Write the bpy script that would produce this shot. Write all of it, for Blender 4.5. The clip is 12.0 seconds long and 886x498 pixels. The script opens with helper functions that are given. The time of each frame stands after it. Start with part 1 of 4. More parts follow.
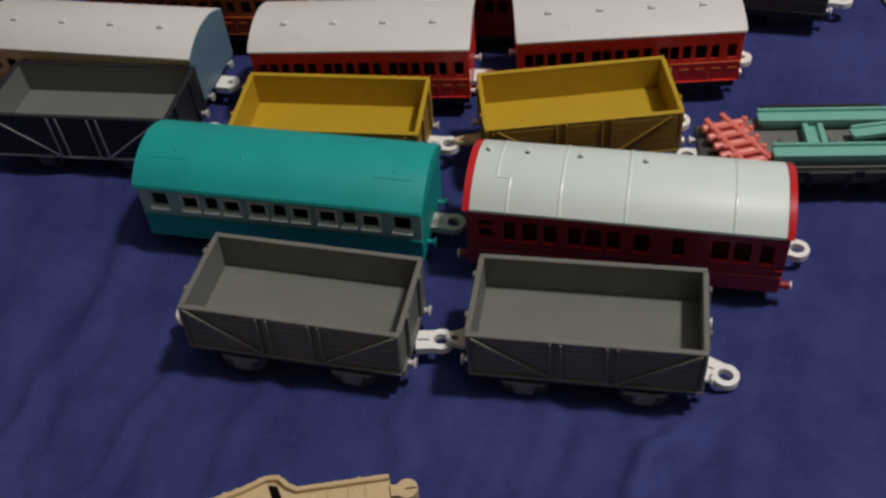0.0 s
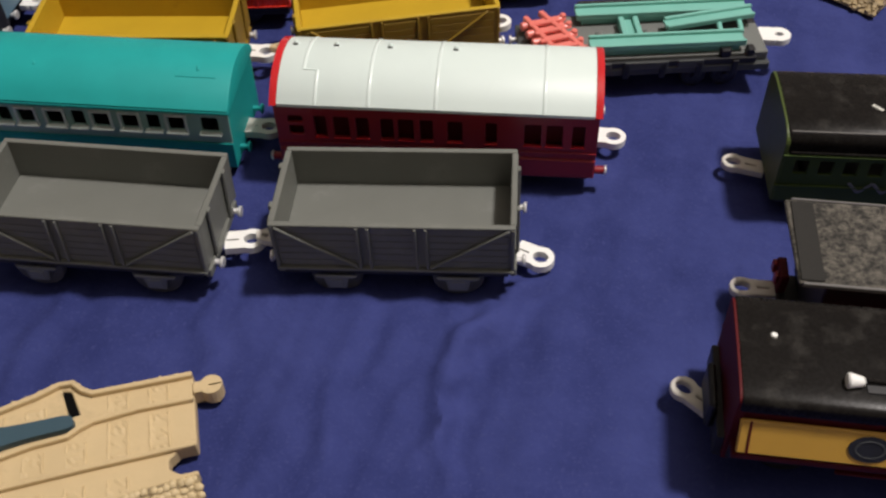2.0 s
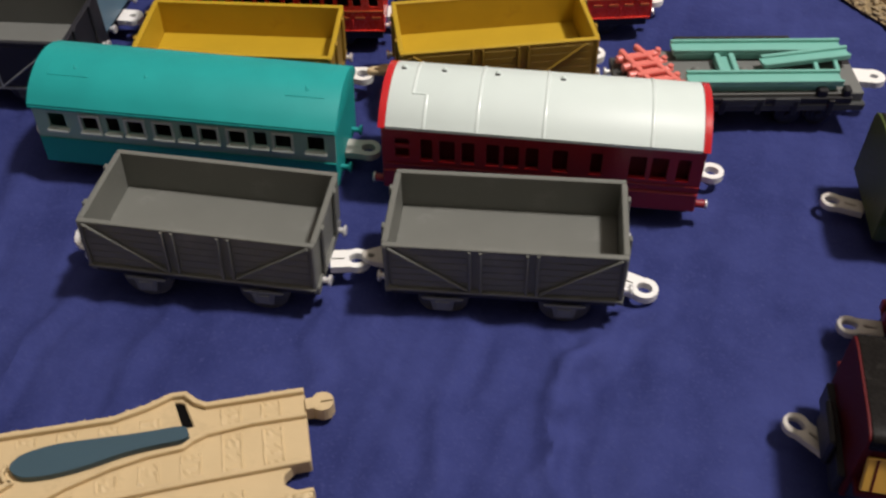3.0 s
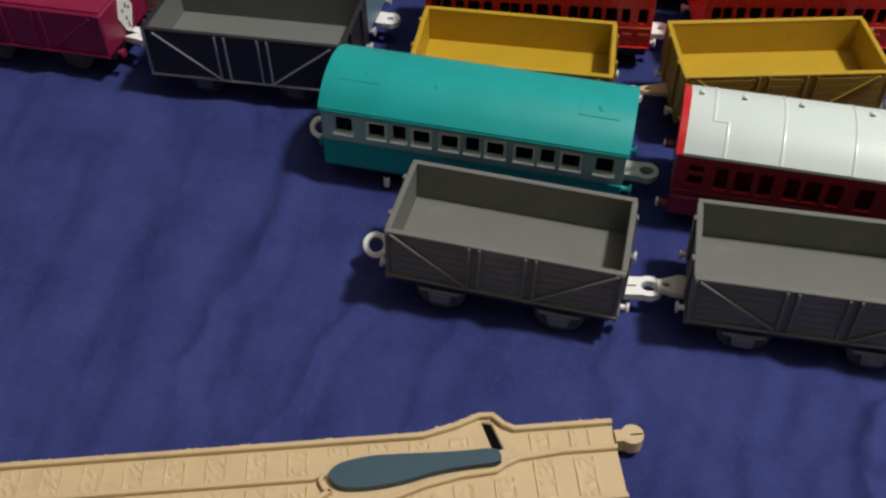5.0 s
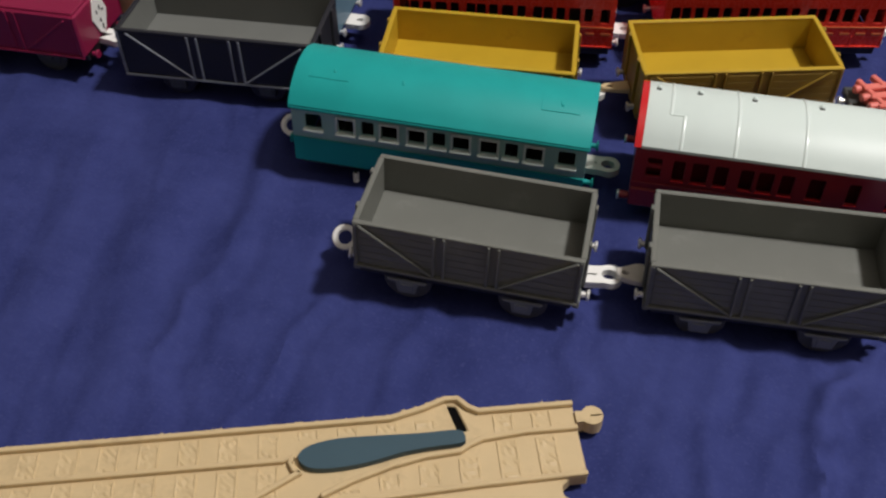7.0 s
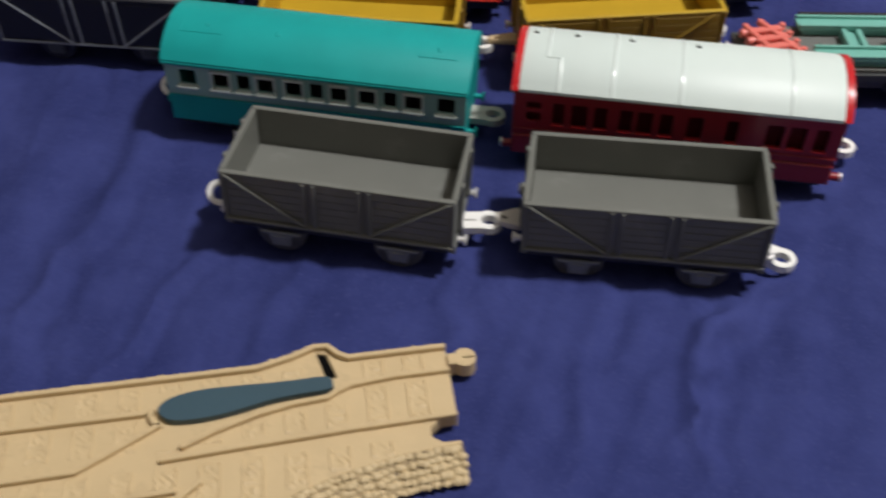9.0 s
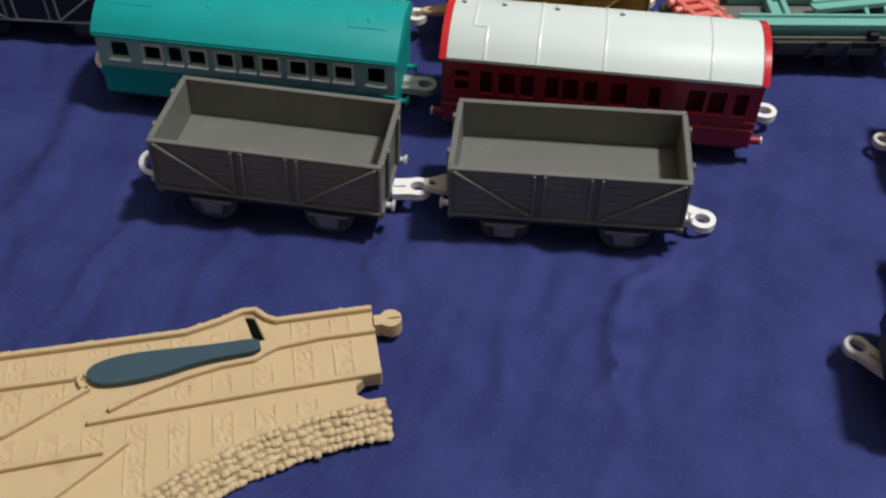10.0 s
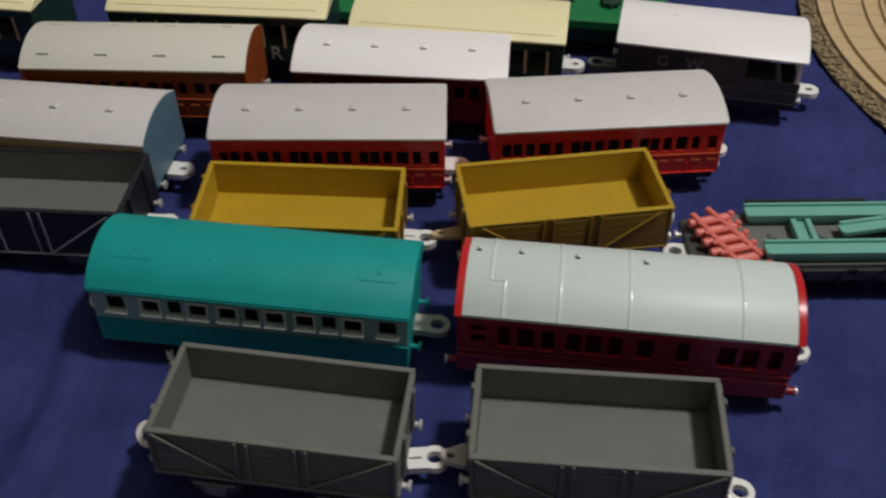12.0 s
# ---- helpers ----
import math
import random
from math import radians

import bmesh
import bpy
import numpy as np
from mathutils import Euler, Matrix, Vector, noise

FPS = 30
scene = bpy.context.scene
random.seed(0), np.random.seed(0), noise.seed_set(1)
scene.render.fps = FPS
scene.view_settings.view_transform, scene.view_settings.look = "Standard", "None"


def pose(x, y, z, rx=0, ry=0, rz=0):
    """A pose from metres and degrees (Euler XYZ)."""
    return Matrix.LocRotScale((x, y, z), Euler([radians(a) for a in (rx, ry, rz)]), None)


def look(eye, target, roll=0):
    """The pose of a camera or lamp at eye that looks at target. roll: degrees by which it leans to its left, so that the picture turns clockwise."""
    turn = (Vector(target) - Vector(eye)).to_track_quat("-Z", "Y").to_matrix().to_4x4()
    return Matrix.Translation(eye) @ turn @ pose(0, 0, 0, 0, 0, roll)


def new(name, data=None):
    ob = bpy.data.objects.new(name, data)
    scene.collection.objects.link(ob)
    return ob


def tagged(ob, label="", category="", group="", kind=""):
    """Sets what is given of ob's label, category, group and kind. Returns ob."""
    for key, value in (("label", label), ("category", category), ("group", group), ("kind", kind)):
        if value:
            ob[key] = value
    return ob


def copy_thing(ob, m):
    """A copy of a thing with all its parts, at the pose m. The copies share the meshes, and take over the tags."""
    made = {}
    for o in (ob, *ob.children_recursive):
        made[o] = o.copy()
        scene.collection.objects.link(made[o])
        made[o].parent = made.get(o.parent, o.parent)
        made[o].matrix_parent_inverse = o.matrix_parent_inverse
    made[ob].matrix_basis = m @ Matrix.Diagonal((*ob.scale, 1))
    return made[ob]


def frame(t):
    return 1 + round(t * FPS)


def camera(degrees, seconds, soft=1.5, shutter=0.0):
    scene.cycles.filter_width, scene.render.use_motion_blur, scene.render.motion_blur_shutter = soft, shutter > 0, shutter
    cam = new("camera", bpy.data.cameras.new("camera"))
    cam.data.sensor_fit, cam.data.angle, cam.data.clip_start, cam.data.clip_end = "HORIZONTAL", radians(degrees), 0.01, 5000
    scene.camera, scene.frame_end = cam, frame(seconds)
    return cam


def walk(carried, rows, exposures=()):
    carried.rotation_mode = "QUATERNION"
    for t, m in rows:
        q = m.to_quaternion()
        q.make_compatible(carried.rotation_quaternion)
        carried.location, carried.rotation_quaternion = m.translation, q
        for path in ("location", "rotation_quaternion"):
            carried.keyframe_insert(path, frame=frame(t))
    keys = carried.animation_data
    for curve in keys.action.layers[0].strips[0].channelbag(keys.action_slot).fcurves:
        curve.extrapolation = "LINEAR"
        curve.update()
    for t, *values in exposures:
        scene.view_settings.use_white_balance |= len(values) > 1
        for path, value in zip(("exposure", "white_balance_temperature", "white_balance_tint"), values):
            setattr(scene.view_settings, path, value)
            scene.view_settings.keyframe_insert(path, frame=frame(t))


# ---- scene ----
import functools

cam = camera(49.07, 12.0, soft=2.4, shutter=0.5)
PATH = [
    (0, (0.04318, -0.18977, 0.27378), (-0.02439, 0.07866, -0.01497), -5.91),
    (0.5, (0.03019, -0.18747, 0.257), (-0.02278, 0.08309, -0.03281), -3.97),
    (1, (0.06595, -0.19174, 0.2586), (0.02998, 0.08449, -0.02846), -3.75),
    (1.5, (0.0768, -0.19986, 0.24991), (0.04864, 0.07276, -0.04144), -3.18),
    (2, (0.07318, -0.20303, 0.24257), (0.04689, 0.06689, -0.05145), -2.29),
    (2.5, (0.0618, -0.2061, 0.23932), (0.03209, 0.06887, -0.04966), -1.43),
    (2.7, (0.05178, -0.20834, 0.2414), (0.02207, 0.06788, -0.04639), -0.85),
    (4.3, (0.018, -0.20368, 0.25625), (-0.02145, 0.07845, -0.02455), -0.33),
    (4.5, (0.00425, -0.20703, 0.26005), (-0.04564, 0.0731, -0.02109), -1.19),
    (5, (-0.02996, -0.20818, 0.24924), (-0.09333, 0.06176, -0.03907), -1.40),
    (5.5, (-0.02483, -0.20651, 0.2454), (-0.08774, 0.06419, -0.04229), -1.45),
    (6, (-0.01772, -0.20858, 0.24802), (-0.07747, 0.06278, -0.03972), -1.46),
    (6.5, (-0.01998, -0.21494, 0.25147), (-0.07643, 0.05834, -0.03512), -0.75),
    (8.5, (-0.0264, -0.2206, 0.25227), (-0.08125, 0.05471, -0.03268), -0.83),
    (9, (0.00783, -0.22108, 0.23353), (-0.03448, 0.05641, -0.05144), -0.54),
    (9.5, (0.01829, -0.22386, 0.23254), (-0.01477, 0.04849, -0.05855), -0.03),
    (10, (0.02317, -0.2286, 0.23292), (-0.00707, 0.04648, -0.0559), 0.35),
    (10.5, (0.02048, -0.23331, 0.23869), (-0.01238, 0.04436, -0.04736), 0.20),
    (11, (0.0229, -0.21733, 0.25557), (-0.01259, 0.0633, -0.02726), -0.47),
    (11.5, (0.0236, -0.18147, 0.26762), (-0.00678, 0.10764, -0.00714), -0.64),
    (12, (0.00944, -0.16635, 0.26874), (-0.02055, 0.12483, -0.00387), -0.42),
]
walk(cam, [(t, look(eye, target, roll)) for t, eye, target, roll in PATH],
     exposures=[(0, -0.6, 6550, 12), (0.5, -0.49, 6550, 12), (1, -0.3, 6600, 14), (1.5, -0.28, 6500, 13), (2, 0.08, 6650, 13), (2.5, 0.1, 6700, 14), (4.5, -0.2, 6650, 13),
                (5, -0.08, 6450, 11), (6.5, -0.09, 6480, 12), (8.5, -0.09, 6450, 11), (9, 0.0, 6350, 11), (10.5, 0.0, 6280, 11), (11, 0.02, 6400, 13), (11.5, -0.25, 6500, 10), (12, -0.73, 6450, 10)])

# ---- light ----
world = bpy.data.worlds.new("room_dark")
world.use_nodes = True
world.node_tree.nodes["Background"].inputs[0].default_value = (1.0, 0.93, 0.82, 1)
world.node_tree.nodes["Background"].inputs[1].default_value = 0.02
scene.world = world


def lamp(name, place, power, radius, colour):
    data = bpy.data.lights.new(name, "POINT")
    data.energy, data.shadow_soft_size, data.color = power, radius, colour
    ob = new(name, data)
    ob.location = place
    return ob


lamp("ceiling_lamp", (0.70, 0.125, 1.66), 116, 0.08, (1.0, 0.965, 0.93))

# ---- materials ----


def plastic(name, rgb, rough=0.42, vary=0.12, grain=900.0, bump=0.05, metal=0.0, wear=None, wear_amount=0.5, wear_scale=120.0, coat=0.0, spec=0.5):
    """Moulded plastic or paint with faint mottling, fine grain and, where given, a second worn colour."""
    m = bpy.data.materials.new(name)
    m.use_nodes = True
    n, l = m.node_tree.nodes, m.node_tree.links
    bsdf = n["Principled BSDF"]
    co = n.new("ShaderNodeTexCoord")
    big = n.new("ShaderNodeTexNoise")
    big.inputs["Scale"].default_value, big.inputs["Detail"].default_value = 70, 4
    fine = n.new("ShaderNodeTexNoise")
    fine.inputs["Scale"].default_value, fine.inputs["Detail"].default_value = grain, 3
    l.new(co.outputs["Object"], big.inputs["Vector"])
    l.new(co.outputs["Object"], fine.inputs["Vector"])
    mix = n.new("ShaderNodeMix")
    mix.data_type = "RGBA"
    mix.inputs[6].default_value = (*[c * (1 - vary) for c in rgb], 1)
    mix.inputs[7].default_value = (*[min(1, c * (1 + vary)) for c in rgb], 1)
    l.new(big.outputs["Fac"], mix.inputs[0])
    colour = mix.outputs[2]
    if wear:
        spots = n.new("ShaderNodeTexNoise")
        spots.inputs["Scale"].default_value, spots.inputs["Detail"].default_value, spots.inputs["Roughness"].default_value = wear_scale, 8, 0.7
        l.new(co.outputs["Object"], spots.inputs["Vector"])
        ramp = n.new("ShaderNodeValToRGB")
        ramp.color_ramp.elements[0].position, ramp.color_ramp.elements[1].position = 0.62 - 0.22 * wear_amount, 0.72
        l.new(spots.outputs["Fac"], ramp.inputs[0])
        worn = n.new("ShaderNodeMix")
        worn.data_type = "RGBA"
        worn.inputs[7].default_value = (*wear, 1)
        l.new(colour, worn.inputs[6])
        l.new(ramp.outputs[0], worn.inputs[0])
        colour = worn.outputs[2]
    l.new(colour, bsdf.inputs["Base Color"])
    rr = n.new("ShaderNodeMapRange")
    rr.inputs["To Min"].default_value, rr.inputs["To Max"].default_value = rough - 0.07, rough + 0.1
    l.new(fine.outputs["Fac"], rr.inputs["Value"])
    l.new(rr.outputs[0], bsdf.inputs["Roughness"])
    bp = n.new("ShaderNodeBump")
    bp.inputs["Strength"].default_value, bp.inputs["Distance"].default_value = bump, 0.0004
    l.new(fine.outputs["Fac"], bp.inputs["Height"])
    l.new(bp.outputs[0], bsdf.inputs["Normal"])
    bsdf.inputs["Metallic"].default_value = metal
    bsdf.inputs["Specular IOR Level"].default_value = spec
    bsdf.inputs["Coat Weight"].default_value = coat
    return m


def cloth_material():
    m = bpy.data.materials.new("blue_cotton")
    m.use_nodes = True
    n, l = m.node_tree.nodes, m.node_tree.links
    bsdf = n["Principled BSDF"]
    co = n.new("ShaderNodeTexCoord")
    patch = n.new("ShaderNodeTexNoise")
    patch.inputs["Scale"].default_value, patch.inputs["Detail"].default_value, patch.inputs["Roughness"].default_value = 22, 9, 0.68
    thread = n.new("ShaderNodeTexNoise")
    thread.inputs["Scale"].default_value, thread.inputs["Detail"].default_value = 900, 2
    lint = n.new("ShaderNodeTexNoise")
    lint.inputs["Scale"].default_value, lint.inputs["Detail"].default_value = 330, 1
    for t in (patch, thread, lint):
        l.new(co.outputs["Object"], t.inputs["Vector"])
    mix = n.new("ShaderNodeMix")
    mix.data_type = "RGBA"
    mix.inputs[6].default_value, mix.inputs[7].default_value = (0.0245, 0.0325, 0.128, 1), (0.043, 0.0545, 0.192, 1)
    spread = n.new("ShaderNodeMapRange")
    spread.inputs["From Min"].default_value, spread.inputs["From Max"].default_value = 0.36, 0.66
    l.new(patch.outputs["Fac"], spread.inputs["Value"])
    l.new(spread.outputs[0], mix.inputs[0])
    fleck = n.new("ShaderNodeMix")
    fleck.data_type = "RGBA"
    fleck.inputs[7].default_value = (0.05, 0.06, 0.185, 1)
    ramp = n.new("ShaderNodeValToRGB")
    ramp.color_ramp.elements[0].position, ramp.color_ramp.elements[1].position = 0.55, 0.85
    l.new(thread.outputs["Fac"], ramp.inputs[0])
    l.new(ramp.outputs[0], fleck.inputs[0])
    l.new(mix.outputs[2], fleck.inputs[6])
    l.new(fleck.outputs[2], bsdf.inputs["Base Color"])
    bsdf.inputs["Roughness"].default_value = 0.85
    bsdf.inputs["Specular IOR Level"].default_value = 0.1
    bp = n.new("ShaderNodeBump")
    bp.inputs["Strength"].default_value, bp.inputs["Distance"].default_value = 0.15, 0.0005
    l.new(thread.outputs["Fac"], bp.inputs["Height"])
    bp2 = n.new("ShaderNodeBump")
    bp2.inputs["Strength"].default_value, bp2.inputs["Distance"].default_value = 0.22, 0.0015
    l.new(lint.outputs["Fac"], bp2.inputs["Height"])
    l.new(bp.outputs[0], bp2.inputs["Normal"])
    l.new(bp2.outputs[0], bsdf.inputs["Normal"])
    return m


CLOTH = cloth_material()
GREY = plastic("grey_plastic", (0.148, 0.154, 0.138), 0.5, 0.12, wear=(0.19, 0.195, 0.18), wear_amount=0.3, wear_scale=70)
AXLE_GREY = plastic("blue_grey_plastic", (0.15, 0.165, 0.19), 0.5)
WHEEL = plastic("dark_grey_wheel", (0.06, 0.061, 0.064), 0.5)
BLACK = plastic("black_plastic", (0.012, 0.012, 0.014), 0.45)
NAVY = plastic("black_navy_plastic", (0.014, 0.015, 0.022), 0.5)
WHITE = plastic("white_plastic", (0.84, 0.84, 0.81), 0.38, 0.05)
DULL_WHITE = plastic("greyed_white_plastic", (0.5, 0.5, 0.45), 0.45, 0.08)
CHROME = plastic("chrome", (0.82, 0.82, 0.81), 0.28, 0.05, metal=0.5, spec=0.8)
TEAL = plastic("teal_plastic", (0.008, 0.33, 0.318), 0.5, 0.14, spec=0.3)
PALE = plastic("pale_grey_band", (0.29, 0.5, 0.45), 0.45, 0.06)
# lighter than the band, to put the frames' highlights into the colour
PALE_LIT = plastic("pale_highlit_frame", (0.62, 0.72, 0.68), 0.22, 0.05, spec=0.8)
ROOF_GREY = plastic("pale_grey_roof", (0.66, 0.755, 0.72), 0.42, 0.04, bump=0.02, spec=0.35)
ROOF_GLOSS = plastic("glossy_grey_seam", (0.7, 0.79, 0.76), 0.2, 0.03, bump=0.0, spec=0.8)
VOID = plastic("matte_black_slot_shade", (0.004, 0.004, 0.004), 0.9, 0.05, spec=0.05)
CRIMSON = plastic("crimson_plastic", (0.25, 0.013, 0.02), 0.33, 0.1)
SCARLET = plastic("scarlet_plastic", (0.56, 0.02, 0.025), 0.2, 0.08)
RED = plastic("red_plastic", (0.82, 0.05, 0.03), 0.26, 0.1)
COUPLING_GREY = plastic("warm_grey_coupling", (0.64, 0.61, 0.56), 0.42, 0.08)
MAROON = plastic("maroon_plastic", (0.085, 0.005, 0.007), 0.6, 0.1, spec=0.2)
ORANGE = plastic("orange_brown_plastic", (0.3, 0.07, 0.015), 0.4, 0.15)
GOLD = plastic("orange_trim_paint", (0.55, 0.11, 0.03), 0.35, 0.1)
ROOF_WHITE = plastic("off_white_roof", (0.66, 0.645, 0.63), 0.5, 0.05, wear=(0.6, 0.575, 0.55), wear_amount=0.3, wear_scale=55)
ROOF_BRIGHT = plastic("bright_white_roof", (0.98, 0.97, 0.96), 0.4, 0.02)
ROOF_BEIGE = plastic("grey_beige_roof", (0.72, 0.72, 0.64), 0.5, 0.05)
CREAM = plastic("cream_yellow_roof", (0.94, 0.87, 0.53), 0.5, 0.05)
TAN = plastic("tan_plastic", (0.6, 0.46, 0.27), 0.42, 0.1)
SKY = plastic("light_blue_plastic", (0.12, 0.22, 0.3), 0.42, 0.08)
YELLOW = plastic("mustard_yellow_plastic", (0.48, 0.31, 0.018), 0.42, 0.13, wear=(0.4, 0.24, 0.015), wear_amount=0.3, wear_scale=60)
# the trucks' yellow again, browned to put the outer sides in shade
YELLOW_SHADED = plastic("brownish_shaded_yellow", (0.3, 0.185, 0.022), 0.45, 0.12)
AQUA = plastic("aqua_plastic", (0.175, 0.455, 0.385), 0.42, 0.1)
CORAL = plastic("coral_red_plastic", (0.76, 0.19, 0.155), 0.3, 0.08)
SLATE = plastic("dark_grey_plastic", (0.055, 0.06, 0.06), 0.45, 0.1)
PLUM = plastic("plum_plastic", (0.24, 0.012, 0.055), 0.35, 0.12)
GREEN_DARK = plastic("dark_olive_green_plastic", (0.045, 0.075, 0.016), 0.5, 0.15, spec=0.25)
GREEN_END = plastic("olive_green_end", (0.075, 0.105, 0.028), 0.45, 0.15, spec=0.3)
GREEN = plastic("bright_green_plastic", (0.012, 0.2, 0.06), 0.4, 0.1)
BOTTLE = plastic("bottle_green_plastic", (0.012, 0.04, 0.03), 0.4, 0.1)
ROOF_BLACK = plastic("glossy_black_roof", (0.009, 0.008, 0.0075), 0.26, 0.2, wear=(0.033, 0.031, 0.028), wear_amount=0.5, wear_scale=120, spec=0.12)
ROOF_WORN = plastic("worn_black_roof", (0.02, 0.019, 0.017), 0.65, 0.2, spec=0.2, wear=(0.16, 0.145, 0.12), wear_amount=0.95, wear_scale=430)
PANEL = plastic("ochre_yellow_panel", (0.6, 0.34, 0.05), 0.45, 0.1)
EMBLEM = plastic("dark_grey_print", (0.02, 0.022, 0.03), 0.6, 0.3, spec=0.2)
BEIGE = plastic("beige_track_plastic", (0.58, 0.445, 0.25), 0.5, 0.13, grain=420, bump=0.2, wear=(0.46, 0.35, 0.2), wear_amount=0.4, wear_scale=70)
BED = plastic("dull_beige_track_plastic", (0.58, 0.44, 0.25), 0.5, 0.1, grain=500, bump=0.1)
STONE = plastic("beige_ballast_plastic", (0.56, 0.44, 0.25), 0.55, 0.15, wear=(0.32, 0.23, 0.12), wear_amount=0.2, wear_scale=260)
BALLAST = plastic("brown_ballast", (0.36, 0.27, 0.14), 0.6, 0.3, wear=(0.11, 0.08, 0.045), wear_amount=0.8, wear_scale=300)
MARGIN = plastic("dark_painted_edge", (0.024, 0.023, 0.021), 0.6, 0.15, spec=0.15)
DARK_GREY = plastic("darker_grey_plastic", (0.15, 0.157, 0.148), 0.5, 0.1)
NAVY_RIB = plastic("dull_blue_grey_rib", (0.21, 0.23, 0.265), 0.5)
# grey of the printed letters and of the painted shade at the vents
PRINT_SHADE = plastic("faint_grey_print_and_vent_shade", (0.24, 0.245, 0.24), 0.5)
DULL_STEEL = plastic("dull_steel_edge", (0.14, 0.135, 0.13), 0.4)
LEVER = plastic("slate_blue_plastic", (0.034, 0.074, 0.1), 0.55, 0.12)
WALL = plastic("taupe_bounce_wall", (0.4, 0.37, 0.33), 0.8, 0.08)
FLOOR = plastic("brown_floor", (0.2, 0.14, 0.09), 0.6, 0.2)

# ---- building helpers; part sizes in millimetres ----
MM = 0.001


def part(name, bm, material, parent, label="", smooth=False):
    bmesh.ops.recalc_face_normals(bm, faces=bm.faces[:])
    bm.transform(Matrix.Scale(MM, 4))
    me = bpy.data.meshes.new(name)
    bm.to_mesh(me)
    bm.free()
    me.materials.append(material)
    if smooth:
        for p in me.polygons:
            p.use_smooth = True
        me.set_sharp_from_angle(angle=radians(38))
    ob = new(name, me)
    ob.parent = parent
    if label:
        ob["label"] = label
    return ob


def thing(name, label, category, group=""):
    return tagged(new(name), label, category, group)


def put(ob, x, y, rz=0.0, z=0.0, rx=0.0, ry=0.0):
    """Stands a thing on the sheet; rx and ry are its lean where the sheet is uneven."""
    ob.matrix_basis = pose(x * MM, y * MM, z * MM, rx, ry, rz)
    return ob


def soften(bm, r, seg=1, angle=30):
    if r <= 0:
        return bm
    edges = [e for e in bm.edges if len(e.link_faces) == 2 and e.calc_face_angle(0) > radians(angle)]
    bmesh.ops.bevel(bm, geom=edges, offset=r, segments=seg, affect="EDGES", clamp_overlap=True)
    return bm


def box(x0, x1, y0, y1, z0, z1, r=0.25, bm=None):
    one = bmesh.new()
    m = Matrix.LocRotScale(((x0 + x1) / 2, (y0 + y1) / 2, (z0 + z1) / 2), None, (x1 - x0, y1 - y0, z1 - z0))
    bmesh.ops.create_cube(one, size=1, matrix=m)
    soften(one, r)
    return join(bm, one)


def join(bm, one, m=None):
    if m is not None:
        one.transform(m)
    if bm is None:
        return one
    tmp = bpy.data.meshes.new("tmp")
    one.to_mesh(tmp)
    one.free()
    bm.from_mesh(tmp)
    bpy.data.meshes.remove(tmp)
    return bm


def prism(loops, z0, z1, r=0.2, m=None, bm=None):
    """Outline with holes, raised from z0 to z1; m turns it into place."""
    one = bmesh.new()
    edges = []
    for loop in loops:
        vs = [one.verts.new((x, y, z0)) for x, y in loop]
        edges += [one.edges.new((vs[i], vs[(i + 1) % len(vs)])) for i in range(len(vs))]
    bmesh.ops.triangle_fill(one, use_beauty=True, use_dissolve=False, edges=edges)
    top = bmesh.ops.extrude_face_region(one, geom=one.faces[:])
    bmesh.ops.translate(one, vec=(0, 0, z1 - z0), verts=[v for v in top["geom"] if isinstance(v, bmesh.types.BMVert)])
    bmesh.ops.recalc_face_normals(one, faces=one.faces[:])
    soften(one, r)
    return join(bm, one, m)


UPRIGHT = Matrix(((1, 0, 0, 0), (0, 0, 1, 0), (0, 1, 0, 0), (0, 0, 0, 1)))   # outline in x, z; thickness along y
ACROSS = Matrix(((0, 0, 1, 0), (1, 0, 0, 0), (0, 1, 0, 0), (0, 0, 0, 1)))    # outline in y, z; thickness along x


def rounded(points, times=2):
    """The outline with its corners cut round."""
    for _ in range(times):
        out = []
        for (ax, ay), (bx, by) in zip(points, points[1:] + points[:1]):
            out += [(0.75 * ax + 0.25 * bx, 0.75 * ay + 0.25 * by), (0.25 * ax + 0.75 * bx, 0.25 * ay + 0.75 * by)]
        points = out
    return points


def ring(cx, cy, r, n=18, rx=None):
    return [(cx + (rx or r) * math.cos(2 * math.pi * i / n), cy + r * math.sin(2 * math.pi * i / n)) for i in range(n)]


def rect(x0, x1, y0, y1, c=0.0):
    if c <= 0:
        return [(x0, y0), (x1, y0), (x1, y1), (x0, y1)]
    return [(x0 + c, y0), (x1 - c, y0), (x1, y0 + c), (x1, y1 - c), (x1 - c, y1), (x0 + c, y1), (x0, y1 - c), (x0, y0 + c)]


def drum(r, length, axis, at, r2=None, n=20, bevel=0.3, bm=None):
    one = bmesh.new()
    bmesh.ops.create_cone(one, cap_ends=True, segments=n, radius1=r, radius2=r if r2 is None else r2, depth=length)
    soften(one, bevel, 1, 40)
    turn = {"x": pose(0, 0, 0, 0, 90, 0), "y": pose(0, 0, 0, 90, 0, 0), "z": Matrix.Identity(4)}[axis]
    return join(bm, one, Matrix.Translation(at) @ turn)


def bar(p, q, w, h, bm=None, r=0.15, up=(0, 0, 1)):
    """A straight strip of width w and height h from p to q."""
    p, q = Vector(p), Vector(q)
    along = (q - p).normalized()
    side = Vector(up).cross(along).normalized()
    top = along.cross(side)
    m = Matrix((along, side, top)).transposed().to_4x4()
    one = bmesh.new()
    bmesh.ops.create_cube(one, size=1, matrix=Matrix.Diagonal(((q - p).length, w, h, 1)))
    soften(one, r)
    return join(bm, one, Matrix.Translation((p + q) / 2) @ m)


